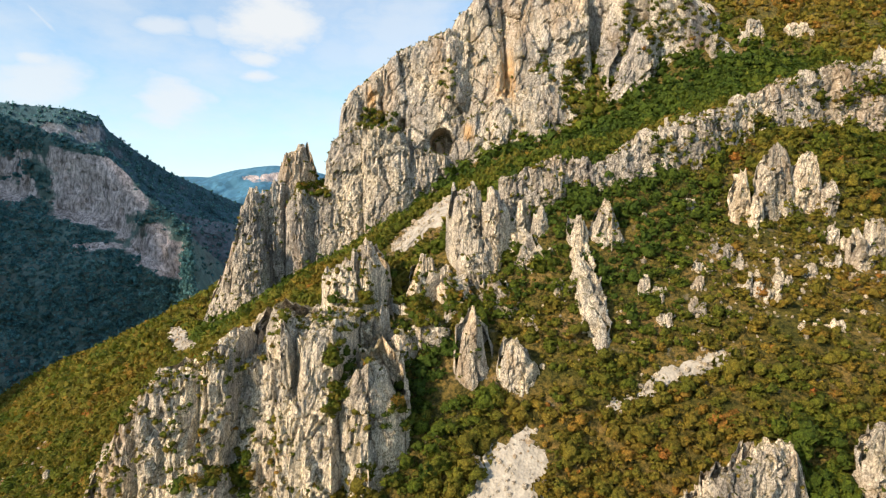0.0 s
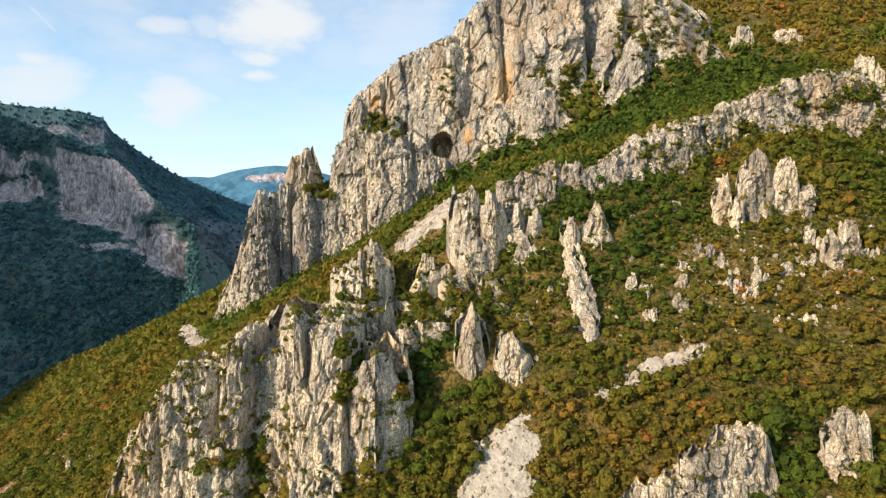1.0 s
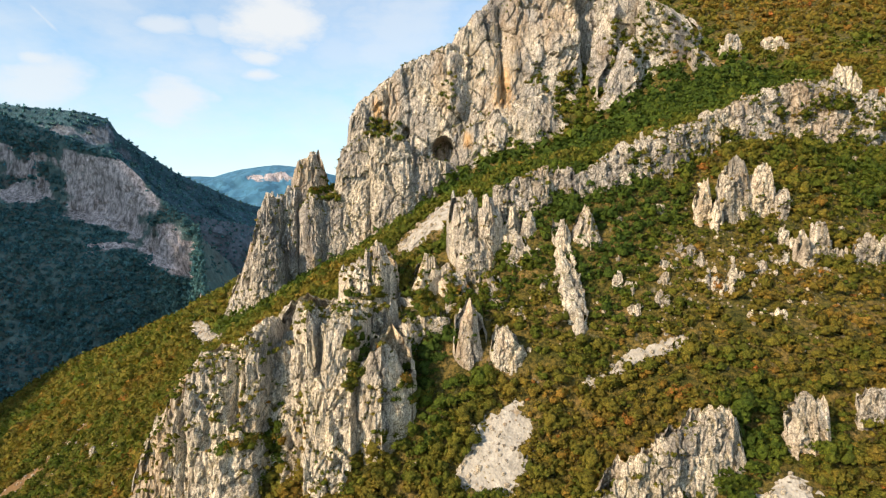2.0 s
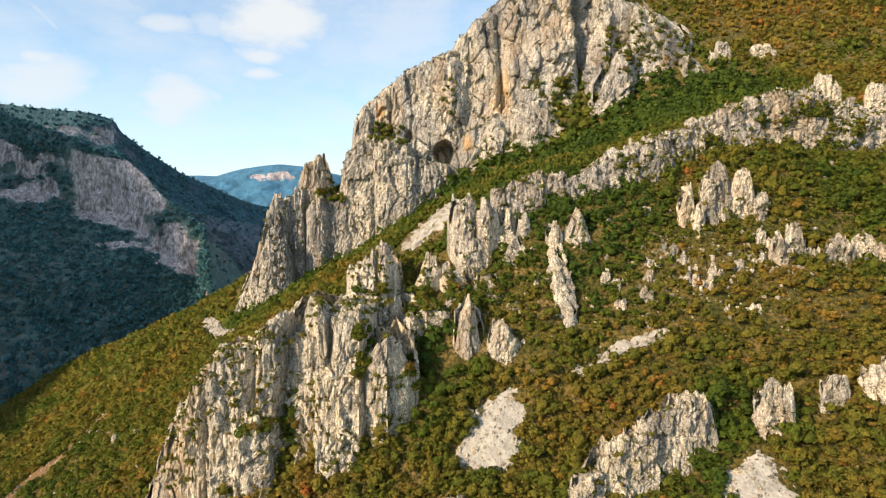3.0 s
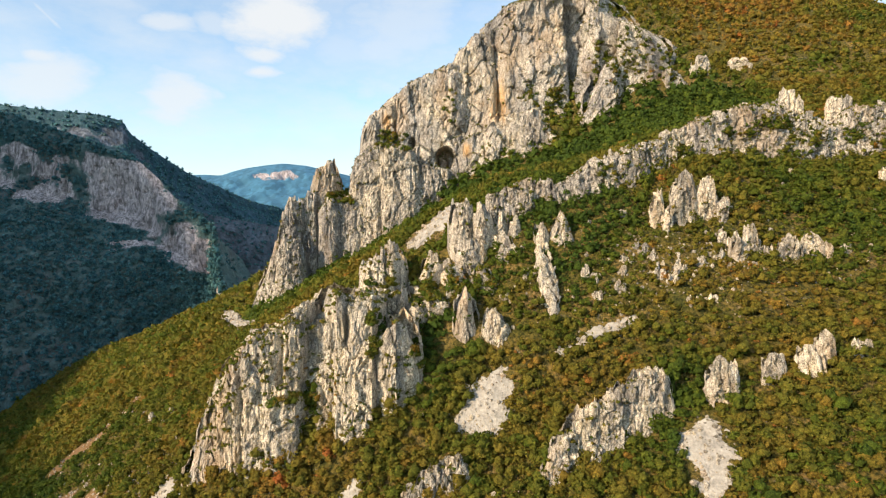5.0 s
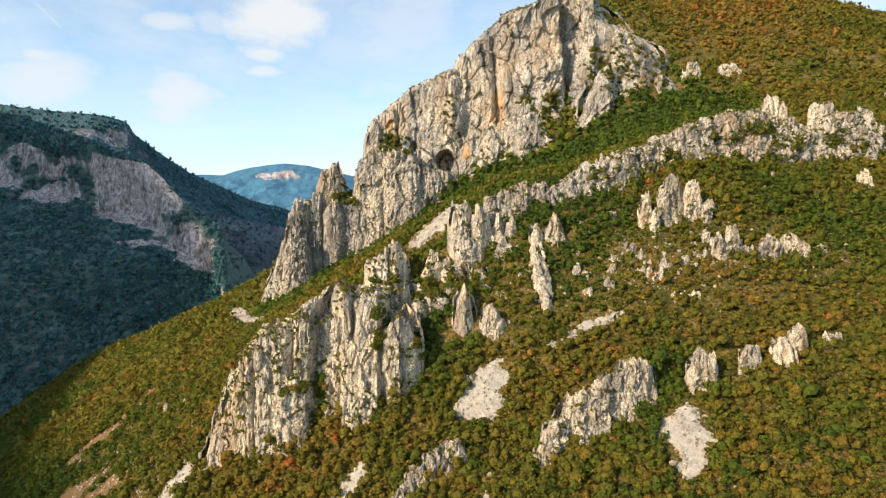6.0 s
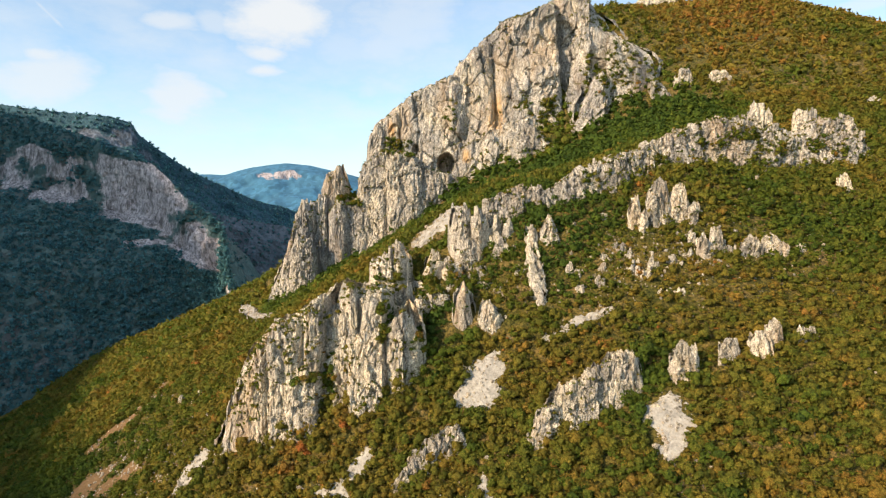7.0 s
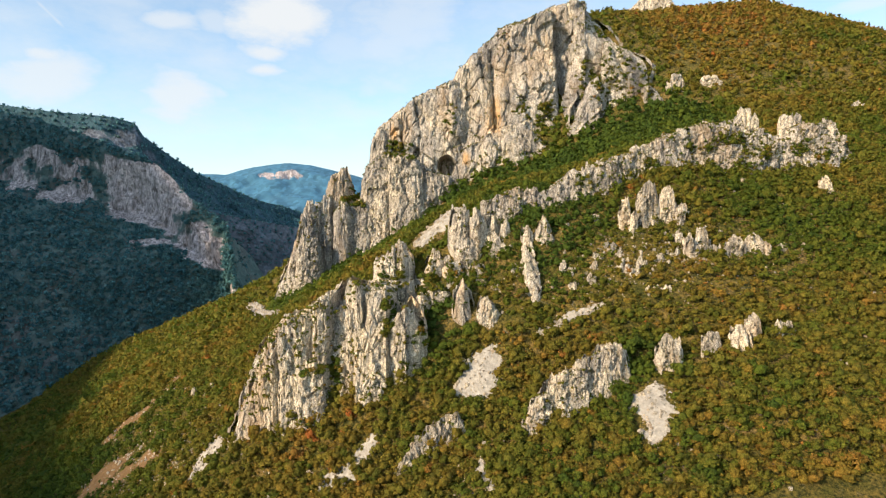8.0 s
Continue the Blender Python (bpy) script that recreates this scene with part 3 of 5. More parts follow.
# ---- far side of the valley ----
# valley haze is mixed into this slope's wood and rock colours
HAZED_WOOD_A = wooded("shaded woodland and grey cliffs, haze in the colour", (0.066, 0.160, 0.160), (0.140, 0.205, 0.188), (0.78, 0.69, 0.68), 1.0, 1.0, (0.135, 0.115, 0.115))
# the ridge's dark blue holds haze, and shade on its brow cliff
HAZED_WOOD_B = wooded("haze-darkened woodland", (0.034, 0.088, 0.118), (0.046, 0.102, 0.130), (0.20, 0.24, 0.30), 1.3, 0.7, (0.046, 0.076, 0.086))
# brown wood and grey rock, blued and lightened by painted-in haze
HAZED_WOOD_C = wooded("thin brown woodland and grey rock, haze tinted", (0.105, 0.15, 0.18), (0.17, 0.195, 0.22), (0.58, 0.55, 0.60), 0.9, 1.0, (0.25, 0.215, 0.225))
# aerial haze is painted into the farthest mountain's base colour as blue
HAZED_WOOD_FAR = wooded("distant woodland in blue haze colour", (0.048, 0.15, 0.245), (0.055, 0.16, 0.26), (0.50, 0.46, 0.48), 2.0, 0.12, (0.06, 0.165, 0.26))
CLIFFY = [(0, 0, 0.35), (0.02, 0.02, 0.6), (0.06, 0.05, 0.8), (0.25, 0.10, 1.0), (0.29, 0.16, 0.6), (0.33, 0.24, 0.12), (0.5, 0.46, 0), (1, 1, 0)]
a_grid, a_rock = mountain("mountain_slope", "hazy dark wooded mountainside with a band of grey cliffs", [
    (-258, 612, 62),
    (-278, 648, 92),
    (-308, 706, 152),
    (-335, 708, 172),
    (-361, 711, 192),
    (-385, 719, 216),
    (-410, 726, 236),
    (-440, 731, 250),
    (-472, 736, 261),
    (-517, 750, 279),
    (-580, 770, 298),
    (-628, 790, 313),
    (-695, 812, 327),
    # added crest, out of view from here: heights set to throw the valley's shade
    (-820, 800, 420),
    (-930, 520, 600),
    (-930, 400, 600),
    (-920, 320, 590),
    (-905, 218, 552),
    (-890, 120, 425),
    (-890, 20, 378),
    (-890, -212, 448),
    (-890, -350, 492),
    (-890, -440, 526),
    (-890, -540, 556),
    (-890, -660, 572),
    (-890, -900, 600),
], [
    (-262, 560, -50),
    (-275, 560, -60),
    (-290, 555, -66),
    (-300, 550, -70),
    (-310, 545, -72),
    (-322, 538, -75),
    (-335, 530, -75),
    (-350, 520, -75),
    (-366, 505, -75),
    (-390, 480, -75),
    (-420, 450, -75),
    (-450, 420, -75),
    (-480, 400, -75),
    (-500, 380, -75),
    (-500, 340, -75),
    (-500, 300, -75),
    (-490, 260, -75),
    (-490, 200, -75),
    (-480, 100, -75),
    (-470, -80, -75),
    (-460, -210, -75),
    (-460, -300, -75),
    (-460, -407, -75),
    (-470, -527, -75),
    (-480, -640, -75),
    (-480, -900, -75),
], HAZED_WOOD_A, CLIFFY, [0.35, 0.4, 0.55, 0.6, 0.9, 1, 1, 1, 0.95, 0.8, 0.75, 0.8, 0.75, 0.5] + [0.2] * 12, 5.5, 4, 9.0, brow=[0, 0, 0, 0, 0, 0, 0, 4, 10, 28, 42, 48, 48, 40] + [40] * 12, screes=[(-389, 131, 22, 3.5), (-330, 118, 10, 3)])
b_grid, b_rock = mountain("mountain_ridge", "long wooded ridge coloured by dark haze, with a small cliff at its brow", [
    (-1009, 1100, 410),
    (-916, 1100, 397),
    (-800, 1100, 381),
    (-690, 1110, 372),
    (-655, 1130, 362),
    (-646, 1140, 339),
    (-619, 1200, 304),
    (-583, 1260, 268),
    (-499, 1400, 215),
    (-407, 1550, 180),
    (-202, 1700, 99),
], [
    (-700, 780, -70),
    (-640, 790, -70),
    (-560, 810, -70),
    (-480, 830, -70),
    (-440, 850, -70),
    (-420, 870, -70),
    (-380, 930, -70),
    (-330, 980, -70),
    (-250, 1080, -70),
    (-180, 1150, -70),
    (-60, 1250, -70),
], HAZED_WOOD_B, [(0, 0, 0), (0.035, 0.02, 0.3), (0.09, 0.035, 1), (0.14, 0.12, 0.2), (0.5, 0.5, 0), (1, 1, 0)], [0.2, 0.2, 0.2, 1, 1, 0.9, 0.3, 0.2, 0.2, 0.2, 0.2], 11.0, 9)
c_grid, c_rock = mountain("mountain_spur", "hazy wooded spur with grey rock faces", [
    (-415, 900, 176),
    (-369, 920, 164),
    (-313, 930, 154),
    (-256, 940, 144),
    (-178, 950, 123),
], [
    (-290, 720, -70),
    (-240, 720, -70),
    (-190, 720, -70),
    (-140, 720, -70),
    (-80, 720, -70),
], HAZED_WOOD_C, [(0, 0, 0.1), (0.15, 0.1, 0.3), (0.45, 0.3, 0.7), (1, 1, 0.3)], [0.6, 0.65, 0.75, 0.7, 0.7], 7.0, 13)
mountain("distant_mountain", "distant wooded mountain coloured by blue haze, with a pale cliff", [
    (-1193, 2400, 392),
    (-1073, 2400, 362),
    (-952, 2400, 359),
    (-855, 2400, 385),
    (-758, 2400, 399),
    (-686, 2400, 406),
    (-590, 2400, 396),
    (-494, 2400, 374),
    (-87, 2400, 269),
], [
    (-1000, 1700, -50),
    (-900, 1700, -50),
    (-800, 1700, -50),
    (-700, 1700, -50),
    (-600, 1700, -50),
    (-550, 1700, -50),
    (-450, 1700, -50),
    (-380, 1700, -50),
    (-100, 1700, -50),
], HAZED_WOOD_FAR, [(0, 0, 0), (0.06, 0.08, 0), (0.10, 0.13, 0.9), (0.155, 0.16, 0.9), (0.19, 0.2, 0), (1, 1, 0)], [0, 0, 0, 0.05, 1.2, 1.3, 0.1, 0, 0], 12.0, 23, 16.0, smooth=True)

# ---- crags ----
crag("cliff", "towering grey limestone cliff with orange stains and a cave", [[(-52.9, 292.0, 183.4, 10.0), (-50.3, 292.0, 208.2, 14.0), (-47.0, 294.0, 217.0, 17.0), (-37.8, 296.0, 225.5, 19.0), (-28.5, 297.0, 231.7, 20.0)],
    [(-34.1, 297.0, 228.4, 19.0), (-22.9, 299.0, 238.0, 21.0), (-11.7, 300.0, 243.9, 22.0), (2.2, 301.0, 249.9, 22.0), (14.6, 302.0, 245.8, 20.0)],
    [(2.6, 306.0, 249.4, 23.0), (8.0, 307.0, 259.4, 25.0), (16.8, 309.0, 269.8, 28.0), (23.3, 310.0, 271.0, 29.0), (30.2, 311.0, 272.8, 28.0)],
    [(21.1, 312.0, 275.2, 30.0), (31.2, 315.0, 284.4, 33.0), (44.1, 318.0, 290.7, 36.0), (58.0, 322.0, 299.1, 38.0), (71.0, 326.0, 305.2, 40.0)],
    [(65.6, 334.0, 305.7, 38.0), (80.2, 338.0, 311.2, 40.0), (92.6, 340.0, 312.6, 40.0), (100.8, 340.0, 312.2, 38.0)],
    [(85.0, 326.0, 297.3, 42.0), (89.8, 328.0, 304.0, 46.0), (101.1, 326.0, 303.1, 46.0), (109.0, 318.0, 288.8, 42.0), (115.7, 310.0, 275.1, 36.0)],
    [(109.9, 308.0, 277.1, 36.0), (118.6, 302.0, 271.2, 32.0), (124.5, 296.0, 265.7, 28.0), (127.9, 292.0, 259.9, 24.0), (130.7, 288.0, 250.5, 20.0)],
    [(124.1, 282.0, 240.1, 16.0), (131.3, 280.0, 239.7, 15.0), (134.4, 276.0, 233.9, 12.0), (137.1, 272.0, 224.9, 7.0)],
    [(76.5, 276.0, 210.4, 6.0), (81.9, 280.0, 224.6, 12.0), (87.9, 284.0, 240.9, 15.0), (95.4, 286.0, 248.3, 16.0), (103.5, 284.0, 239.4, 12.0)],
    [(5.0, 285.0, 195.8, 8.0), (9.8, 287.0, 202.3, 12.0), (25.1, 288.0, 211.5, 15.0), (34.3, 288.0, 215.8, 15.0), (50.4, 286.0, 218.6, 15.0), (60.8, 282.0, 209.2, 12.0), (69.8, 274.0, 196.2, 6.0)]], res=0.9, column=13.0, block=0.9, rough=0.55, jag=0.02, seed=11, taper=0.5, sink=8.0, mat=CLIFF_ROCK, green=0.7, fringe=0.12, clear=0.3, groves=[(48.9, 228.7, 7.0, 8.0, 0.3), (63.6, 219.6, 10.0, 14.0, 0.3), (72.7, 208.6, 8.0, 8.0, 0.3), (-31.8, 203.1, 9.0, 4.0, 0.3), (3.2, 220.5, 4.0, 9.0, 0.2), (112.5, 248.1, 18.0, 22.0, 0.1), (108.0, 286.0, 8.0, 7.0, 0.25), (129.0, 247.0, 6.0, 7.0, 0.25), (92.6, 242.8, 8.0, 18.0, 0.1)], hollows=[(-0.5, 191.4, 6.0, 6.5, 13.0), (-20.1, 200.2, 2.0, 3.5, 5.0), (73.3, 280.3, 14.0, 9.0, 3.0), (-33.1, 210.4, 4.0, 6.0, 3.0)])
crag("rock_ledge", "broken limestone ledge below the cave", [[(-55.5, 280.0, 176.0, 8.0), (-50.8, 279.0, 193.8, 13.0), (-42.0, 279.0, 199.7, 15.0), (-34.0, 279.0, 200.5, 15.0)],
    [(-38.0, 277.0, 198.0, 13.0), (-30.0, 277.0, 200.0, 15.0), (-21.7, 277.0, 197.4, 15.0), (-14.0, 278.0, 192.4, 13.0)],
    [(-20.0, 279.0, 190.0, 12.0), (-10.5, 279.0, 188.6, 12.0), (-1.0, 280.0, 185.0, 10.0), (8.5, 280.0, 181.1, 6.0)]], res=0.8, column=7.5, jag=0.05, seed=15, taper=0.35, mat=CLIFF_ROCK, green=0.8, fringe=0.6, groves=[(-33.0, 199.0, 11.0, 3.5, 0.5), (-20.0, 195.0, 7.0, 3.0, 0.4)])
crag("rock_spire", "tall jagged limestone spire on the shoulder of the hill", [[(-108.0, 259.0, 106.0, 4.0), (-104.0, 261.0, 116.0, 7.0), (-99.5, 264.0, 130.0, 10.0), (-95.5, 266.0, 144.0, 12.0), (-92.0, 267.0, 158.5, 13.0), (-88.5, 268.0, 168.0, 13.0), (-84.0, 269.0, 169.5, 13.0), (-79.0, 270.0, 167.5, 12.0)],
    [(-92.0, 256.0, 138.0, 6.0), (-86.0, 257.0, 150.0, 9.0), (-80.0, 258.0, 149.0, 9.0), (-75.0, 258.0, 140.0, 6.0)],
    [(-84.1, 272.0, 169.0, 12.0), (-78.7, 274.0, 174.5, 12.0), (-72.7, 275.0, 173.0, 12.0)],
    [(-78.5, 280.0, 176.0, 13.0), (-76.0, 281.0, 187.5, 13.0), (-72.0, 282.0, 194.0, 13.0), (-67.6, 283.0, 196.0, 13.0), (-63.8, 283.0, 192.0, 12.0), (-60.5, 283.0, 181.0, 11.0)],
    [(-72.0, 268.0, 162.0, 8.0), (-67.0, 270.0, 172.0, 11.0), (-62.0, 271.0, 170.0, 11.0), (-57.0, 270.0, 161.0, 8.0)],
    [(-68.0, 275.0, 160.0, 9.0), (-63.5, 276.0, 167.5, 12.0), (-57.5, 277.0, 170.5, 13.0), (-51.0, 277.0, 172.0, 13.0), (-45.0, 277.0, 168.0, 12.0), (-40.0, 276.0, 160.0, 9.0)],
    [(-64.9, 286.0, 178.2, 13.0), (-57.9, 288.0, 174.6, 12.0), (-50.0, 290.0, 180.2, 12.0)]], res=0.6, column=4.8, block=1.0, jag=0.10, seed=21, taper=0.32, mat=CLIFF_ROCK, green=0.6, groves=[(-57.7, 176.4, 5.0, 8.0, 0.5), (-58.0, 168.5, 8.0, 4.0, 0.5), (-46.0, 170.0, 6.0, 3.0, 0.4)])
crag("main_crag", "great fluted grey limestone crag with plants in its clefts", [[(-76.7, 134.0, 97.3, 14.0), (-60.6, 137.0, 117.2, 19.0), (-42.6, 138.0, 123.5, 20.0), (-27.2, 138.0, 125.9, 20.0)],
    [(-83.5, 121.0, 67.8, 4.0), (-81.5, 124.0, 78.2, 7.0), (-79.0, 126.0, 86.6, 9.0), (-75.6, 128.0, 96.2, 11.0), (-72.0, 129.0, 103.8, 12.0), (-67.0, 130.0, 108.0, 13.0)],
    [(-79.0, 128.0, 92.0, 9.0), (-75.6, 129.0, 100.5, 12.0), (-71.6, 131.0, 110.7, 15.0), (-67.2, 132.0, 115.1, 17.0), (-62.1, 132.0, 113.6, 17.5)],
    [(-67.6, 131.0, 115.2, 17.0), (-62.6, 132.0, 119.5, 18.0), (-57.2, 133.0, 121.6, 19.0), (-50.6, 133.0, 121.6, 19.5)],
    [(-55.2, 134.0, 122.8, 19.5), (-50.9, 135.0, 125.3, 20.5), (-46.4, 135.0, 128.0, 21.0), (-42.9, 135.0, 127.5, 20.0)],
    [(-60.1, 126.0, 101.3, 13.0), (-55.1, 127.0, 104.1, 15.0), (-48.6, 127.0, 104.1, 15.0), (-42.8, 127.0, 99.7, 14.0)],
    [(-41.3, 132.0, 124.5, 19.0), (-39.0, 134.0, 132.0, 22.0), (-35.5, 135.0, 134.1, 23.0), (-30.3, 135.0, 130.2, 23.0)],
    [(-34.8, 136.0, 127.6, 24.0), (-29.7, 137.0, 131.2, 26.0), (-24.2, 138.0, 132.3, 27.0), (-19.4, 138.0, 130.7, 26.0)],
    [(-37.7, 130.0, 113.0, 19.0), (-31.5, 131.0, 116.8, 20.5), (-25.6, 131.0, 112.8, 20.0), (-21.6, 130.0, 106.3, 18.0)],
    [(-22.3, 122.0, 114.5, 8.0), (-18.8, 123.0, 123.0, 10.0), (-14.6, 124.0, 126.1, 11.0), (-11.4, 123.0, 122.9, 9.0), (-7.8, 121.0, 113.3, 5.0)]], res=0.5, column=6.5, jag=0.045, seed=31, sink=6.0, green=0.9, fringe=0.2, clear=0.25, groves=[(-21.6, 118.5, 3.0, 7.0, 0.5), (-9.6, 109.6, 3.0, 6.0, 0.4), (-41.5, 98.5, 2.2, 12.0, 0.3), (-48.4, 99.6, 6.0, 2.0, 0.3)])
crag("upper_crag", "weathered limestone knob above the great crag", [[(-30.4, 147.0, 139.0, 5.0), (-28.2, 148.0, 143.8, 8.0), (-24.6, 149.0, 145.4, 9.5), (-21.4, 150.0, 146.6, 10.0)],
    [(-23.0, 149.0, 146.0, 8.0), (-20.2, 150.0, 148.5, 9.0), (-18.0, 150.0, 149.0, 9.0), (-15.8, 150.0, 144.5, 8.0), (-13.6, 149.0, 137.0, 5.0)],
    [(-30.0, 142.0, 127.5, 6.0), (-27.4, 142.0, 131.0, 8.0), (-23.5, 143.0, 130.5, 9.0), (-19.5, 143.0, 130.0, 9.0)],
    [(-21.0, 142.0, 129.5, 8.0), (-17.2, 142.0, 132.5, 9.0), (-14.0, 142.0, 133.0, 8.0), (-12.0, 141.0, 127.0, 5.0)],
    [(-13.4, 138.0, 121.5, 4.0), (-11.0, 139.0, 128.5, 6.0), (-8.2, 139.0, 126.5, 6.0), (-5.8, 138.0, 120.5, 4.0)]], res=0.5, column=4.2, jag=0.12, blunt=0.2, seed=33, sink=6.0, green=1.1, fringe=0.3, clear=0.4, groves=[(-22.0, 133.0, 6.0, 2.0, 0.3)])
crag("broken_crag", "broken pale limestone outcrop with brown shrubs", [[(-8.6, 153.0, 137.0, 3.0), (-6.4, 154.0, 144.5, 5.0), (-3.6, 155.0, 144.0, 6.0), (-1.6, 155.0, 140.0, 5.0)],
    [(-3.0, 153.0, 138.0, 4.0), (0.0, 154.0, 140.5, 6.0), (3.2, 154.0, 140.0, 6.0), (5.2, 153.0, 138.5, 5.0)],
    [(4.0, 152.0, 138.0, 4.0), (6.4, 153.0, 141.0, 5.0), (8.6, 153.0, 139.5, 4.0), (10.0, 152.0, 135.0, 3.0)]], res=0.5, column=3.4, jag=0.16, seed=35, sink=6.0, green=0.8, fringe=0.2, clear=0.7)
crag("rock_rib", "slender upright rib of pale limestone", [(2.8, 131.0, 119.0, 3.0), (4.4, 132.0, 128.5, 4.5), (6.6, 133.0, 133.4, 5.5), (8.4, 133.0, 130.5, 5.5), (10.0, 132.0, 122.0, 5.0), (11.6, 130.0, 113.0, 3.0)], res=0.4, column=3.0, jag=0.04, seed=37, sink=9.0, clear=1.0, green=0.2)
crag("rock_rib", "short upright rib of pale limestone", [(12.2, 129.0, 119.0, 3.0), (14.1, 130.0, 126.0, 4.5), (16.1, 130.0, 127.4, 5.0), (18.0, 130.0, 124.5, 4.5), (21.4, 129.0, 119.0, 2.5)], res=0.4, column=3.0, jag=0.06, seed=38, sink=8.0, clear=1.0, green=0.3)
crag("rock_tower", "blunt grey limestone tower above the saddle", [[(1.6, 156.0, 156.0, 5.0), (3.8, 157.0, 163.0, 7.0), (7.0, 158.0, 165.0, 8.0), (10.4, 158.0, 164.0, 8.0)],
    [(8.6, 156.0, 159.0, 7.0), (11.6, 157.0, 163.0, 8.0), (15.2, 157.0, 161.5, 8.0), (17.8, 156.0, 155.0, 6.0)],
    [(3.6, 151.0, 146.0, 3.0), (7.0, 152.0, 150.0, 5.0), (11.0, 152.0, 149.0, 5.0), (14.0, 151.0, 144.0, 3.0)]], res=0.45, column=3.0, block=1.3, jag=0.2, blunt=0.2, seed=41, clear=0.6, green=0.4)
crag("rock_tower", "twin limestone teeth beside the tower", [[(17.6, 156.0, 150.0, 2.5), (19.4, 157.0, 158.2, 4.0), (21.6, 158.0, 159.2, 4.5), (23.4, 157.0, 153.0, 3.0)],
    [(23.2, 156.0, 150.0, 2.5), (24.6, 157.0, 156.6, 3.5), (26.6, 157.0, 156.8, 3.5), (28.6, 156.0, 149.0, 2.0)],
    [(17.6, 150.0, 141.5, 2.5), (20.8, 151.0, 146.5, 4.0), (24.0, 151.0, 147.5, 4.0), (28.0, 150.0, 141.0, 2.5)]], res=0.4, column=3.0, jag=0.16, blunt=0.35, seed=42, clear=0.6, green=0.5)
crag("rock_needle", "leaning pale limestone needle among shrubs", [(33.2, 147.0, 142.6, 2.2), (33.8, 145.5, 149.0, 3.0), (34.4, 140.0, 142.5, 3.5), (35.2, 134.0, 135.5, 3.5), (36.2, 129.5, 129.0, 2.2)], res=0.4, column=2.6, jag=0.10, seed=43, taper=0.35, sink=7.0, clear=0.9)
crag("rock_tooth", "small pointed limestone tooth", [(32.4, 150.0, 149.0, 2.5), (33.6, 151.0, 154.5, 3.2), (35.6, 151.0, 154.0, 3.2), (37.2, 150.0, 149.0, 2.2)], res=0.4, column=2.8, jag=0.06, seed=44, clear=0.6)
crag("rock_tooth", "small blunt limestone tooth", [(38.0, 150.0, 150.0, 2.6), (39.6, 151.0, 155.5, 4.0), (41.8, 151.0, 157.5, 4.2), (44.0, 151.0, 154.0, 4.0), (46.6, 149.0, 146.5, 2.2)], res=0.4, column=2.8, jag=0.06, seed=45, clear=0.6)
crag("rock_ridge", "long limestone wall of upright pale slabs", [(15.3, 164.0, 165.1, 3.0), (22.9, 165.0, 168.6, 4.0), (29.3, 166.0, 171.1, 5.0), (39.6, 167.0, 172.1, 5.0), (45.4, 167.0, 169.1, 4.0), (49.8, 168.0, 174.1, 6.0), (56.5, 170.0, 179.3, 6.0), (70.2, 174.0, 184.2, 6.0), (81.7, 178.0, 188.2, 6.0), (96.0, 182.0, 194.1, 6.0), (110.0, 184.0, 200.1, 6.0), (124.0, 186.0, 203.7, 7.0), (135.6, 188.0, 204.3, 7.0), (144.4, 190.0, 197.9, 6.0), (152.5, 192.0, 201.4, 7.0), (164.8, 194.0, 196.2, 6.0), (169.7, 196.0, 203.8, 7.0), (179.0, 198.0, 206.8, 8.0), (191.3, 200.0, 207.0, 8.0), (199.6, 202.0, 195.8, 5.0), (204.7, 202.0, 186.6, 3.0)], res=0.55, column=5.5, jag=0.13, seed=51, mat=CLIFF_ROCK, green=1.2, fringe=0.5, clear=0.2, groves=[(118.0, 189.0, 8.0, 3.5, 0.22), (150.0, 188.0, 9.0, 4.5, 0.22), (95.0, 181.0, 6.0, 3.0, 0.22), (174.0, 191.0, 6.0, 4.0, 0.22), (134.0, 193.0, 7.0, 3.0, 0.22), (62.0, 173.0, 4.0, 3.0, 0.22), (142.0, 181.0, 9.0, 3.0, 0.22), (190.0, 186.0, 8.0, 3.0, 0.2)])
crag("rock_comb", "comb of pale upright limestone slabs", [[(73.2, 150.0, 158.8, 1.5), (75.3, 151.0, 167.6, 2.5), (77.4, 151.0, 166.7, 2.5), (78.7, 150.0, 158.8, 1.5)],
    [(77.0, 148.0, 156.4, 1.2), (79.0, 149.0, 162.3, 2.0), (80.7, 148.0, 155.2, 1.2)],
    [(81.2, 153.0, 164.8, 2.0), (83.4, 153.0, 172.0, 3.0), (86.8, 154.0, 174.4, 3.2), (89.5, 154.0, 169.6, 3.0), (91.3, 153.0, 162.4, 2.0)],
    [(91.1, 154.0, 164.8, 2.0), (94.7, 155.0, 171.6, 2.6), (97.6, 155.0, 172.1, 2.6), (98.9, 154.0, 164.8, 1.5)],
    [(98.1, 153.0, 161.2, 1.5), (100.3, 153.0, 166.7, 2.0), (102.4, 153.0, 160.0, 1.2)]], blunt=0.45, res=0.45, column=3.6, jag=0.18, seed=53)
crag("rock_outcrop", "crumbling pale limestone outcrop", [[(97.9, 141.0, 146.0, 1.2), (99.9, 142.0, 152.4, 2.0), (102.0, 141.0, 147.1, 1.2)],
    [(102.3, 143.0, 148.2, 1.2), (104.0, 143.0, 154.7, 2.0), (106.7, 143.0, 153.3, 2.2), (107.9, 142.0, 147.0, 1.2)]], blunt=0.45, res=0.45, column=3.2, jag=0.14, seed=55, piece=1.2)
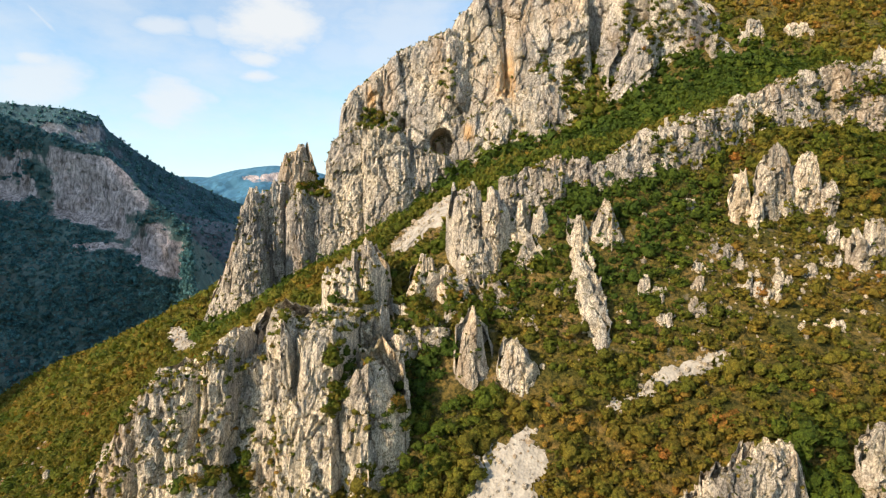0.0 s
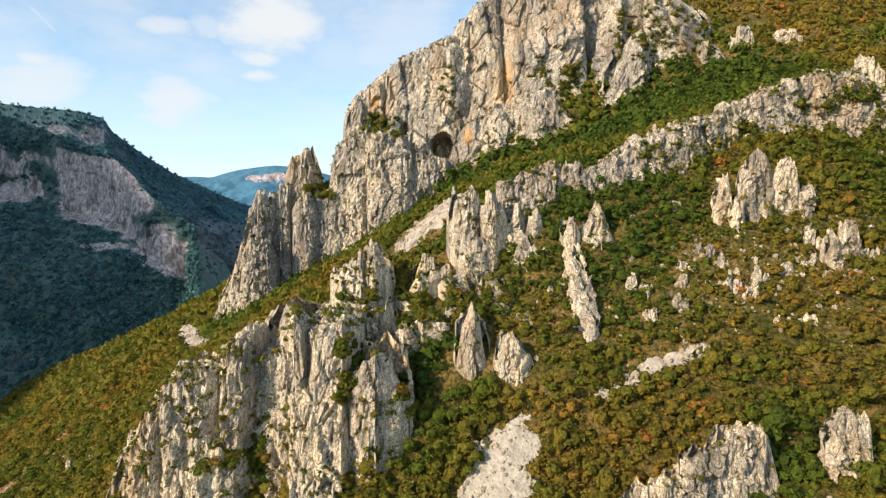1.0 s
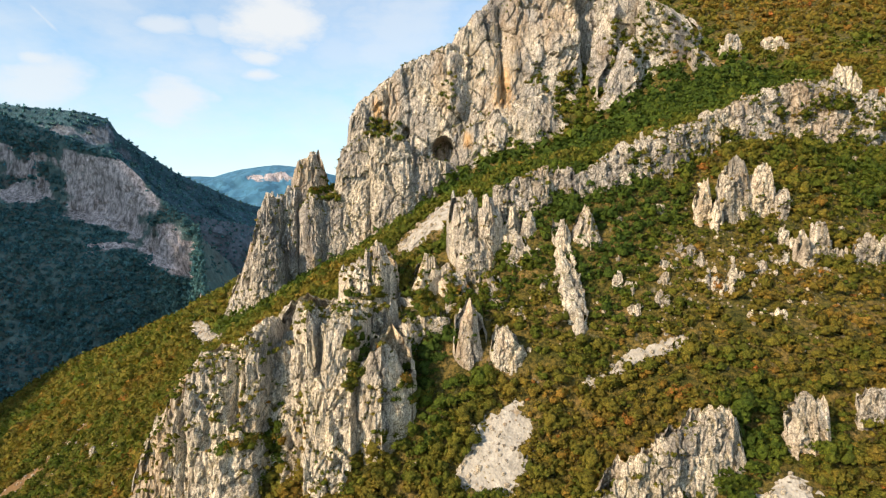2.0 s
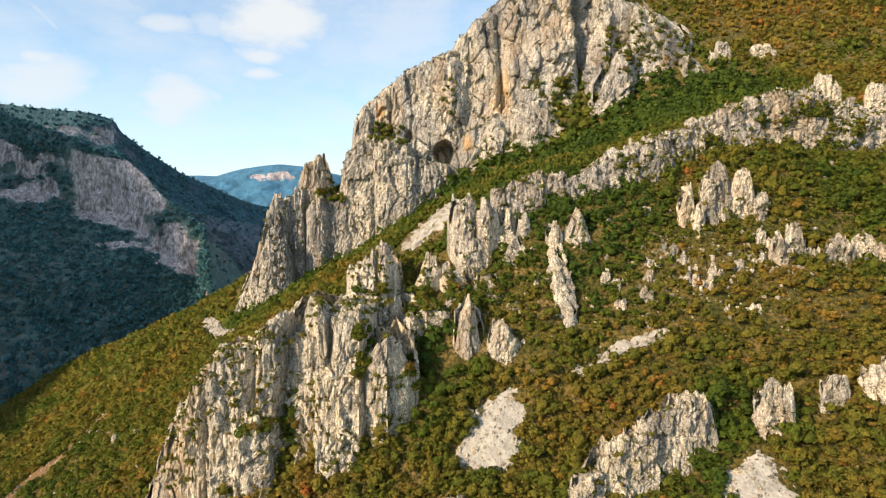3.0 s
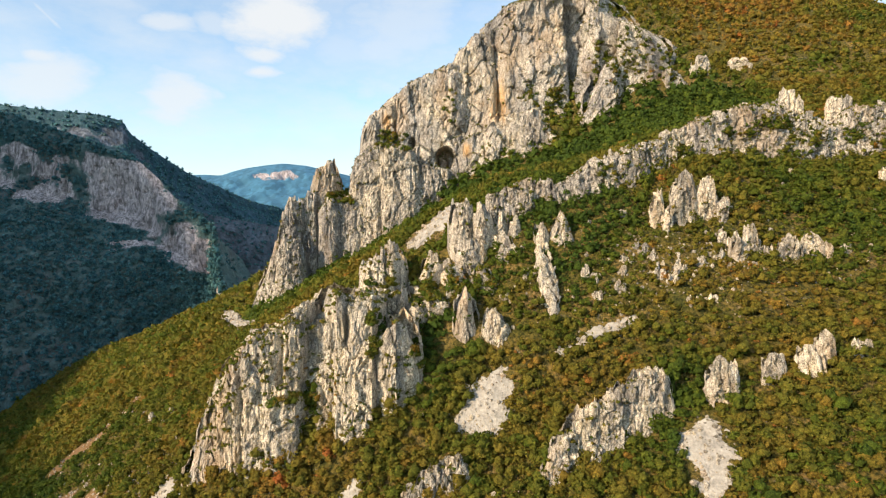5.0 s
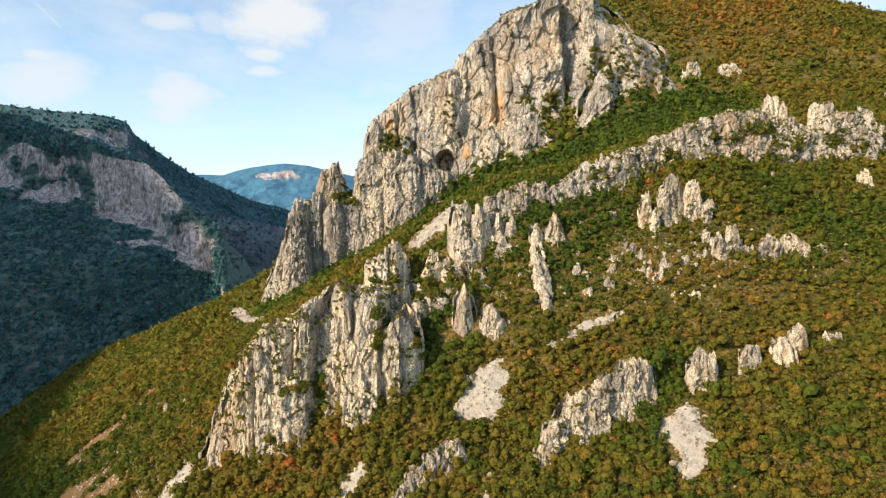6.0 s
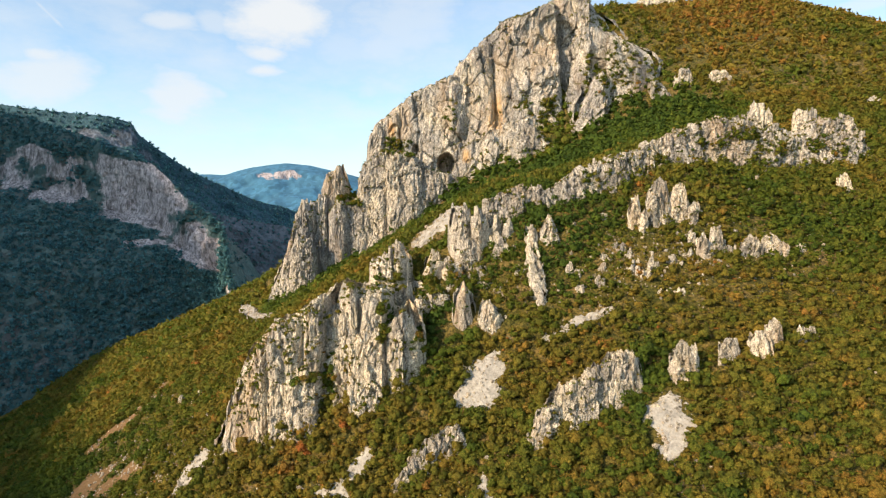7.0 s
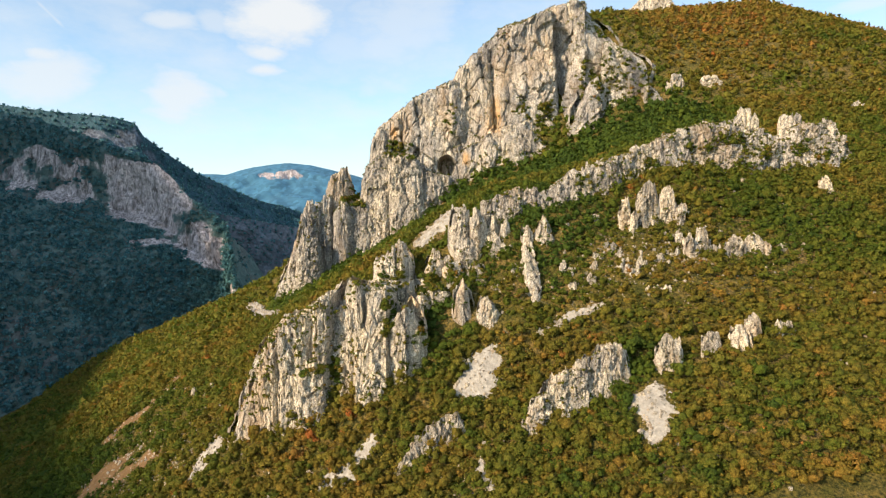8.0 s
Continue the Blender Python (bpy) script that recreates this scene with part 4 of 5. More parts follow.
crag("rock_outcrop", "crumbling pale limestone outcrop among shrubs", [[(113.9, 142.0, 144.0, 1.0), (117.1, 143.0, 150.0, 2.4), (121.0, 143.0, 149.3, 2.6), (123.1, 142.0, 144.7, 1.2)],
    [(123.6, 145.0, 146.9, 1.0), (126.6, 145.0, 152.2, 2.0), (129.7, 145.0, 150.4, 2.2), (131.0, 144.0, 146.9, 1.2)],
    [(128.7, 143.0, 143.5, 1.0), (131.2, 143.0, 148.5, 2.0), (133.8, 143.0, 143.4, 1.0)],
    [(136.6, 144.0, 143.8, 1.0), (139.2, 144.0, 147.1, 1.8), (141.7, 144.0, 143.8, 1.0)]], blunt=0.45, res=0.45, column=3.2, jag=0.16, seed=56, piece=1.2)
crag("low_crag", "long pale fluted limestone fin on the lower slope", [(24.3, 92.0, 88.8, 1.5), (30.0, 94.0, 98.6, 4.0), (35.4, 96.0, 103.4, 4.5), (42.4, 98.0, 108.0, 4.5), (50.4, 100.0, 112.6, 5.0), (57.3, 101.0, 115.4, 5.0), (61.4, 101.0, 114.2, 4.0), (63.2, 99.0, 103.5, 1.5)], res=0.4, column=3.6, jag=0.12, seed=61)
crag("rock_thumb", "upright thumb of pale limestone", [(71.9, 99.0, 110.3, 1.5), (75.3, 101.0, 118.1, 3.0), (78.4, 101.0, 116.4, 3.0), (81.0, 99.0, 105.4, 1.5)], blunt=0.7, res=0.4, column=3.2, jag=0.14, seed=63)
crag("rock_tooth", "pale limestone tooth among shrubs", [(88.1, 102.0, 112.1, 1.2), (91.6, 103.0, 118.1, 2.4), (95.2, 102.0, 113.2, 1.2)], blunt=0.7, res=0.4, column=2.8, jag=0.1, seed=64)
crag("rock_tooth", "pale slanting limestone tooth", [(98.7, 103.0, 117.1, 1.2), (101.3, 104.0, 120.4, 2.2), (102.8, 102.0, 116.4, 2.0), (103.8, 99.0, 110.7, 1.0)], blunt=0.7, res=0.4, column=2.8, jag=0.1, seed=65)
crag("rock_tooth", "pale pointed limestone tooth", [(104.2, 104.0, 119.9, 1.0), (107.2, 105.0, 122.9, 2.0), (110.1, 104.0, 116.7, 1.0)], blunt=0.7, res=0.4, column=2.8, jag=0.1, seed=66)
crag("rock_tooth", "low pale limestone tooth in shrubs", [(115.4, 106.0, 119.9, 1.0), (118.9, 107.0, 122.4, 2.0), (122.9, 106.0, 118.5, 1.0)], blunt=0.7, res=0.4, column=2.8, jag=0.2, seed=67)
crag("small_crag", "small slanting limestone fin near the scree", [(-17.2, 93.0, 71.7, 1.2), (-12.9, 94.0, 78.3, 2.6), (-8.2, 96.0, 83.8, 3.0), (-1.9, 98.0, 87.8, 3.2), (3.9, 99.0, 90.7, 3.0), (6.9, 98.0, 86.3, 1.5)], res=0.4, column=3.2, jag=0.08, seed=68)
crag("rock_stub", "lone grey limestone stub", [(171.3, 174.0, 169.2, 1.5), (175.0, 175.0, 176.4, 2.6), (178.6, 174.0, 168.3, 1.5)], blunt=0.45, res=0.45, column=3.0, jag=0.08, seed=69)
crag("rock_outcrop", "grey rocks beside the cliff", [(138.7, 278.0, 244.1, 3.0), (144.6, 280.0, 250.7, 4.0), (151.5, 279.0, 240.7, 3.0)], blunt=0.45, res=0.7, column=5.0, jag=0.2, seed=71)
crag("rock_outcrop", "grey rocks in the upper shrubs", [(160.0, 282.0, 241.4, 2.0), (165.1, 284.0, 249.5, 4.0), (172.4, 284.0, 248.8, 3.0), (176.1, 282.0, 241.3, 2.0)], blunt=0.45, res=0.7, column=5.0, jag=0.2, seed=72)
crag("rock_outcrop", "pale boulders above the limestone wall", [(145.4, 205.0, 210.9, 2.0), (150.0, 206.0, 212.5, 3.0), (154.3, 206.0, 214.6, 3.0), (159.8, 205.0, 210.0, 2.0)], blunt=0.45, res=0.6, column=2.4, jag=0.12, seed=73)
crag("rock_outcrop", "pale knob above the limestone wall", [(169.7, 206.0, 210.4, 2.0), (176.4, 207.0, 213.4, 3.0), (181.8, 206.0, 209.6, 2.0)], blunt=0.45, res=0.6, column=2.4, jag=0.12, seed=74)
crag("summit_rock", "grey rock crowning the summit", [(153.6, 418.0, 334.7, 5.0), (162.1, 420.0, 345.3, 8.0), (179.6, 422.0, 350.4, 9.0), (194.3, 422.0, 346.7, 8.0), (201.3, 420.0, 335.9, 5.0)], res=1.0, column=8.0, jag=0.1, seed=75)
crag("small_outcrop", "small pale limestone knob among shrubs", [(48.8, 137.4, 134.7, 1.0), (50.5, 137.9, 137.4, 2.0), (51.7, 137.9, 136.8, 2.0), (52.9, 137.4, 134.7, 1.0)], res=0.45, column=2.4, jag=0.15, seed=80, green=0)
crag("small_outcrop", "small pale limestone knob among shrubs", [(58.2, 137.8, 136.8, 1.0), (59.7, 138.3, 139.2, 2.0), (60.8, 138.3, 138.6, 2.0), (61.8, 137.8, 136.8, 1.0)], res=0.45, column=2.4, jag=0.15, seed=81, green=0)
crag("small_outcrop", "small pale limestone knob among shrubs", [(62.0, 154.6, 154.9, 1.0), (64.0, 155.1, 158.2, 2.0), (65.5, 155.1, 157.5, 2.0), (66.9, 154.6, 154.9, 1.0)], res=0.45, column=2.4, jag=0.15, seed=82, green=0)
crag("small_outcrop", "small pale limestone knob among shrubs", [(68.8, 140.8, 141.1, 1.0), (70.3, 141.3, 144.2, 2.0), (71.4, 141.3, 143.5, 2.0), (72.4, 140.8, 141.1, 1.0)], res=0.45, column=2.4, jag=0.15, seed=83, green=0)
crag("small_outcrop", "small pale limestone knob among shrubs", [(74.7, 134.6, 135.1, 1.0), (76.4, 135.1, 139.3, 2.0), (77.6, 135.1, 138.3, 2.0), (78.7, 134.6, 135.1, 1.0)], res=0.45, column=2.4, jag=0.15, seed=84, green=0)
crag("small_outcrop", "small pale limestone knob among shrubs", [(71.2, 137.1, 137.4, 1.0), (72.5, 137.6, 140.5, 2.0), (73.4, 137.6, 139.8, 2.0), (74.3, 137.1, 137.4, 1.0)], res=0.45, column=2.4, jag=0.15, seed=85, green=0)
crag("small_outcrop", "small pale limestone knob among shrubs", [(83.2, 127.4, 128.6, 1.0), (85.0, 127.9, 130.8, 2.0), (86.3, 127.9, 130.3, 2.0), (87.5, 127.4, 128.6, 1.0)], res=0.45, column=2.4, jag=0.15, seed=86, green=0)
crag("small_outcrop", "small pale limestone knob among shrubs", [(101.9, 77.9, 96.1, 1.0), (103.6, 78.4, 97.6, 2.0), (104.9, 78.4, 97.3, 2.0), (106.0, 77.9, 96.1, 1.0)], res=0.45, column=2.4, jag=0.15, seed=87, green=0)
crag("small_outcrop", "small pale limestone knob among shrubs", [(-112.9, 172.2, 78.1, 1.0), (-111.0, 172.7, 80.8, 2.0), (-109.6, 172.7, 80.2, 2.0), (-108.1, 172.2, 78.1, 1.0)], res=0.45, column=2.4, jag=0.15, seed=88, green=0)
crag("small_outcrop", "small pale limestone knob among shrubs", [(107.6, 132.1, 132.1, 1.0), (109.8, 132.6, 134.0, 2.0), (111.4, 132.6, 133.6, 2.0), (112.9, 132.1, 132.1, 1.0)], res=0.45, column=2.4, jag=0.15, seed=89, green=0)
crag("small_outcrop", "small pale limestone knob among shrubs", [(102.4, 157.0, 158.4, 1.0), (104.0, 157.5, 161.3, 2.0), (105.2, 157.5, 160.6, 2.0), (106.3, 157.0, 158.3, 1.0)], res=0.45, column=2.4, jag=0.15, seed=90, green=0)
crag("small_outcrop", "small pale limestone knob among shrubs", [(65.0, 144.2, 144.5, 1.0), (66.5, 144.7, 146.9, 2.0), (67.7, 144.7, 146.3, 2.0), (68.7, 144.2, 144.5, 1.0)], res=0.45, column=2.4, jag=0.15, seed=91, green=0)
crag("small_outcrop", "small pale limestone knob among shrubs", [(83.2, 135.4, 136.3, 1.0), (84.6, 135.9, 138.6, 2.0), (85.5, 135.9, 138.0, 2.0), (86.4, 135.4, 136.2, 1.0)], res=0.45, column=2.4, jag=0.15, seed=92, green=0)
crag("small_outcrop", "small pale limestone knob among shrubs", [(26.2, 150.7, 144.9, 1.0), (27.6, 151.2, 147.3, 2.0), (28.6, 151.2, 146.7, 2.0), (29.5, 150.7, 144.9, 1.0)], res=0.45, column=2.4, jag=0.15, seed=93, green=0)
crag("small_outcrop", "small pale limestone knob among shrubs", [(47.9, 144.8, 142.8, 1.0), (49.2, 145.3, 144.8, 2.0), (50.2, 145.3, 144.4, 2.0), (51.2, 144.8, 142.8, 1.0)], res=0.45, column=2.4, jag=0.15, seed=94, green=0)
crag("small_outcrop", "small pale limestone knob among shrubs", [(18.8, 138.0, 127.9, 1.0), (20.5, 138.5, 131.0, 2.0), (21.7, 138.5, 130.3, 2.0), (22.9, 138.0, 127.9, 1.0)], res=0.45, column=2.4, jag=0.15, seed=95, green=0)
crag("small_outcrop", "small pale limestone knob among shrubs", [(-13.5, 129.6, 110.0, 1.0), (-12.3, 130.1, 113.1, 2.0), (-11.4, 130.1, 112.3, 2.0), (-10.4, 129.6, 110.0, 1.0)], res=0.45, column=2.4, jag=0.15, seed=96, green=0)
crag("small_outcrop", "small pale limestone knob among shrubs", [(-124.1, 179.6, 72.9, 1.0), (-122.4, 180.1, 75.2, 2.0), (-121.1, 180.1, 74.7, 2.0), (-119.7, 179.6, 72.9, 1.0)], res=0.45, column=2.4, jag=0.15, seed=97, green=0)
KNOBS = [(69.8, 141.8, 2.6, 2.2), (70.9, 135.1, 3.2, 2.0), (74.5, 132.9, 2.6, 1.8), (78.5, 135.7, 3.6, 2.2), (62.2, 141.0, 1.8, 2.2), (48.3, 138.2, 2.6, 2.4), (57.8, 133.9, 1.6, 1.8), (50.0, 133.0, 1.6, 1.6), (78.8, 127.1, 1.5, 1.8), (87.2, 137.6, 2.2, 2.8), (92.3, 140.4, 2.4, 2.6), (65.4, 154.4, 3.0, 2.4), (97.8, 145.9, 2.8, 2.6), (100.1, 141.6, 3.2, 3.2), (106.7, 144.8, 3.6, 2.6), (109.6, 142.4, 3.4, 2.6), (102.0, 157.0, 3.4, 2.4), (238.1, 246.3, 3.0, 4.0)]
for n, (kx, ky, high, wide) in enumerate(KNOBS):
    # low split blocks that stand out of the turf: middle, height and half width
    lies = float(land(kx, ky))
    crag("small_outcrop", "low broken limestone blocks in dry turf", [[(kx - wide, ky, lies + 0.6 * high, 0.9), (kx - 0.35 * wide, ky + 0.4, lies + high + 0.8, 1.6), (kx + 0.3 * wide, ky + 0.2, lies + 0.8 * high, 1.2)],
        [(kx + 0.1 * wide, ky - 0.8, lies + 0.3 * high, 0.8), (kx + 0.6 * wide, ky - 0.4, lies + 0.9 * high, 1.4), (kx + wide * 1.1, ky - 0.6, lies + 0.4 * high, 0.8)]], blunt=0.4, res=0.4, column=1.9, jag=0.15, seed=140 + n, sink=3.0, green=0, clear=0.5)
crag("broken_wall", "overgrown broken limestone wall in the gully", [[(-10.7, 146.9, 132.1, 5.7), (-7.9, 151.1, 138.5, 8.4), (-4.1, 151.0, 140.9, 8.4), (-0.7, 148.2, 138.7, 7.5)],
    [(-1.7, 147.2, 136.8, 6.6), (1.7, 149.2, 141.0, 8.3), (5.4, 146.9, 139.2, 6.4), (8.2, 143.7, 134.6, 3.6)],
    [(-9.5, 140.7, 125.7, 3.9), (-6.3, 142.6, 130.2, 5.8), (-2.1, 141.6, 130.7, 5.4), (1.6, 138.6, 127.0, 3.5)],
    [(8.7, 144.0, 134.5, 2.9), (12.0, 145.3, 138.7, 4.7), (15.6, 142.9, 137.0, 4.5), (18.3, 140.3, 132.5, 2.1)]], res=0.5, column=3.4, jag=0.12, seed=39, green=1.0, fringe=0.3, clear=0.55, groves=[(-4.3, 130.6, 7.0, 3.0, 0.3), (5.3, 130.5, 5.0, 4.0, 0.3), (13.9, 132.8, 5.0, 3.0, 0.3)])
crag("broken_crag", "low broken limestone step among brown shrubs", [[(13.9, 154.9, 147.0, 2.9), (17.8, 156.1, 150.7, 4.4), (22.1, 154.3, 150.2, 4.0), (24.7, 150.6, 145.9, 2.2)],
    [(25.8, 142.5, 136.9, 2.0), (28.8, 143.9, 140.3, 2.9), (31.3, 141.3, 137.0, 1.8)]], res=0.5, column=3.0, jag=0.15, seed=36, green=1.0, clear=0.15)

# ---- scree and bare earth ----
patch("scree", "pale limestone scree in a gully", [(2.4, 111.0, 2.0), (8.5, 111.6, 6.0), (13.8, 114.1, 9.0), (16.8, 117.2, 6.5), (17.6, 122.0, 2.5)], SCREE, seed=1, bare=0.72)
patch("scree", "smooth pale scree chute below the tower", [(-15.5, 177.5, 3.0), (-8.6, 177.3, 8.0), (-2.3, 181.1, 10.0), (4.5, 193.5, 6.0)], SCREE, lift=0.8, seed=2, bare=1.35)
patch("scree", "pale scree apron below the rock thumb", [(63.0, 76.5, 2.0), (65.0, 82.5, 6.0), (67.5, 88.5, 9.0), (69.5, 92.0, 8.0), (70.5, 96.0, 4.5)], SCREE, seed=3, bare=0.8)
patch("scree", "narrow pale stony track", [(34.5, 121.1, 0.8), (42.0, 121.8, 1.0), (47.9, 124.2, 1.2), (54.3, 124.4, 1.8), (61.3, 124.8, 1.2)], SCREE, seed=4, bare=1.2)
patch("scree", "pale stony gully in the shrubs", [(-44.0, 96.0, 3.0), (-36.4, 96.7, 3.0), (-29.0, 99.5, 4.0), (-25.5, 102.8, 3.0), (-23.3, 104.5, 1.0)], SCREE, seed=5, bare=0.45)
patch("scree", "pale stony runnel", [(15.0, 75.1, 1.5), (12.0, 81.6, 2.5), (11.4, 88.1, 1.5)], SCREE, seed=6, bare=0.62)
patch("scree", "pale broken stones at the foot of the crag", [(-98.2, 119.2, 2.0), (-94.9, 121.9, 4.0), (-90.5, 125.0, 5.0), (-85.8, 124.3, 3.0)], SCREE, seed=7, bare=0.62)
patch("scree", "pale rocky shelf beside the crag", [(-129.5, 278.5, 2.0), (-119.3, 264.6, 5.0), (-102.9, 234.7, 6.0), (-90.0, 218.5, 3.0)], SCREE, lift=0.8, seed=8, bare=0.95)
patch("bare_earth", "bare brown earth scar among shrubs", [(-172.0, 187.0, 3.0), (-163.0, 195.0, 8.0), (-152.0, 201.0, 4.0)], EARTH, seed=9, bare=0.95)
patch("bare_earth", "bare brown earth scar with loose stones", [(-166.0, 148.0, 4.0), (-154.0, 156.0, 9.0), (-143.0, 162.0, 4.0)], EARTH, seed=10, bare=0.95)
patch("bare_earth", "small patch of bare brown earth", [(-158.0, 206.0, 2.0), (-152.0, 212.0, 6.0), (-145.0, 218.0, 3.0)], EARTH, seed=13, bare=0.95)
patch("bare_earth", "pale brown earth washed down the slope", [(-146.0, 151.0, 2.5), (-134.0, 147.5, 5.5), (-122.0, 143.0, 2.5)], EARTH, seed=14, bare=1.0)


# ---- loose stones ----
rng = np.random.default_rng(5)
bx, by = rng.uniform(-190, 230, 9000), rng.uniform(55, 240, 9000)
clump = fbm(bx / 22, by / 22, bx * 0, 3, 61) + 0.35 * rng.normal(size=9000)
for x, y, c in zip(bx, by, clump):
    if c > 0.72:
        STONES.append((x, y, float(relief(x, y)), 0.3 + 0.9 * rng.random() ** 3 * c))


# talus below the great crag and in the dry stretch of slope
for cx, cy, wide, long, count in ((-104, 132, 17, 10, 420), (-128, 142, 16, 14, 260), (-150, 180, 14, 20, 160), (95, 141, 22, 6, 260), (70, 135, 18, 7, 200)):
    for _ in range(count):
        x, y = rng.normal(cx, wide), rng.normal(cy, long)
        STONES.append((x, y, float(relief(x, y)), 0.25 + 0.75 * rng.random() ** 3))


def stone_shape(seed):
    """A rough block: a cube pulled about, with split faces."""
    r = np.random.default_rng(seed)
    bm = bmesh.new()
    bmesh.ops.create_icosphere(bm, subdivisions=1, radius=1.0)
    for vert in bm.verts:
        vert.co *= r.uniform(0.65, 1.1)
        vert.co.z *= 1.15
    bm.verts.ensure_lookup_table()
    v, f = np.array([p.co for p in bm.verts]), np.array([[p.index for p in g.verts] for g in bm.faces])
    bm.free()
    return v, f


SHAPES = [stone_shape(n) for n in range(6)]
vs, fs, at = [], [], 0
for n, (x, y, z, size) in enumerate(STONES):
    v, f = SHAPES[n % 6]
    a = n * 2.4
    c, s = math.cos(a) * size, math.sin(a) * size
    vs.append(np.stack([v[:, 0] * c - v[:, 1] * s + x, 0.8 * (v[:, 0] * s + v[:, 1] * c) + y, v[:, 2] * size + z + 0.15 * size], -1))
    fs.append(f + at)
    at += len(v)
stones_mesh = bpy.data.meshes.new("loose_stones")
fill(stones_mesh, np.concatenate(vs), np.concatenate(fs))
stones_mesh.materials.append(STONE)
tagged(new("loose_stones", stones_mesh), "pale loose limestone blocks scattered over the slope", "stones", "", "stuff")

# ---- shrubs ----
def bush_shape(seed, quads, wide=1.0, tall=0.85, leaf=0.26, cores=3):
    """One bush of unit radius: a lumpy crown of many small leaf sprays over a dark core."""
    rng = np.random.default_rng(seed)
    lumps = rng.normal(size=(6, 3)) * (0.42, 0.42, 0.28) + (0, 0, 0.55)
    radius = rng.uniform(0.38, 0.62, 6)
    which = rng.integers(0, 6, quads)
    way = rng.normal(size=(quads, 3))
    way[:, 2] = np.abs(way[:, 2]) * 1.0 - 0.25
    way /= np.linalg.norm(way, axis=1)[:, None]
    mid = lumps[which] + way * radius[which][:, None] * rng.uniform(0.8, 1.32, quads)[:, None]
    normal = way + 0.45 * rng.normal(size=(quads, 3))
    normal /= np.linalg.norm(normal, axis=1)[:, None]
    side = np.cross(normal, rng.normal(size=(quads, 3)))
    side /= np.linalg.norm(side, axis=1)[:, None] + 1e-9
    other = np.cross(normal, side)
    s = leaf * rng.uniform(0.6, 1.35, quads)[:, None]
    corners = np.stack([mid - side * s - other * s * 0.5, mid + side * s - other * s * 0.6, mid + other * s * 1.25], 1)
    verts = corners.reshape(-1, 3) * (wide, wide, tall)
    verts[:, 2] = np.maximum(verts[:, 2], -0.1)
    idx = np.arange(len(verts)).reshape(-1, 3)
    bend = np.repeat(way + 0.45 * normal, 3, 0) * (1, 1, 1.1) + 0.5 * verts * (1, 1, 0.6)
    bend /= np.linalg.norm(bend, axis=1)[:, None]
    bm = bmesh.new()
    bmesh.ops.create_icosphere(bm, subdivisions=1, radius=1.0)
    bm.verts.ensure_lookup_table()
    ball = np.array([p.co for p in bm.verts])
    tri = np.array([[p.index for p in g.verts] for g in bm.faces])
    bm.free()
    order = np.argsort(-radius)[:cores]
    for k in order:
        lump = (lumps[k] * (0.55 + 0.15 * cores) + ball * radius[k] * (1.5, 1.2, 1.0)[cores - 1] * rng.uniform(0.5, 1.08, (len(ball), 1))) * (wide, wide, tall)
        lump[:, 2] = np.maximum(lump[:, 2], -0.2)
        idx = np.concatenate([idx, tri + len(verts)])
        verts = np.concatenate([verts, lump])
        round_way = ball * (1, 1, 1.1) + 0.5 * lump * (1, 1, 0.6)
        bend = np.concatenate([bend, round_way / np.linalg.norm(round_way, axis=1)[:, None]])
    return verts, idx, bend


def woods(name, label, shapes, places, tone, kind="stuff", mat=None, category="shrubs"):
    """Many bushes in one mesh. places: x, y, z, size, turn, height."""
    vs, fs, ts, ns, at = [], [], [], [], 0
    for n, (x, y, z, size, turn, tall) in enumerate(places):
        v, f, b = shapes[n % len(shapes)]
        c, s = math.cos(turn) * size, math.sin(turn) * size
        vs.append(np.stack([v[:, 0] * c - v[:, 1] * s + x, v[:, 0] * s + v[:, 1] * c + y, v[:, 2] * size * tall + z], -1))
        ca, sa = math.cos(turn), math.sin(turn)
        ns.append(np.stack([b[:, 0] * ca - b[:, 1] * sa, b[:, 0] * sa + b[:, 1] * ca, b[:, 2]], -1))
        fs.append(f + at)
        ts.append(np.full(len(v), tone[n]))
        at += len(v)
    me = bpy.data.meshes.new(name)
    fill(me, np.concatenate(vs), np.concatenate(fs), True)
    me.normals_split_custom_set_from_vertices(np.concatenate(ns).astype(np.float32))
    floats(me, "tone", np.concatenate(ts))
    me.materials.append(mat or LEAVES)
    return tagged(new(name, me), label, category, "", kind)


def scatter(x0, x1, y0, y1, step, seed):
    rng = np.random.default_rng(seed)
    x, y = np.meshgrid(np.arange(x0, x1, step), np.arange(y0, y1, step))
    x, y = x.ravel() + rng.uniform(-0.5, 0.5, x.size) * step, y.ravel() + rng.uniform(-0.5, 0.5, y.size) * step
    keep = np.ones(x.size, bool)
    for px, py, wide in BARE:
        box = (x > px.min() - 40) & (x < px.max() + 40) & (y > py.min() - 40) & (y < py.max() + 40)
        i = np.where(box)[0]
        if len(i):
            d = np.hypot(x[i][:, None] - px, y[i][:, None] - py) - wide
            keep[i] &= d.min(1) > 0
    return x[keep], y[keep], rng


GREEN = [
    (-20, 262, 26),
    (60, 235, 24),
    (-5, 127, 12),
    (-5, 134, 10),
    (-34, 284, 22),
    (-46, 262, 20),
    (33, 165, 22),
    (52, 160, 18),
    (59, 91, 8),
    (40, 141, 10),
    (151, 254, 25),
    (161, 155, 30),
    (110, 287, 22),
    (3, 268, 18),
    (-288, 299, 50),
    (-145, 144, 40),
    (-191, 184, 40),
    (290, 350, 60),
    (215, 287, 25),
    (67, 102, 7),
    (14, 145, 8),
]  # moist hollows where the leaves are still green: x, y, reach


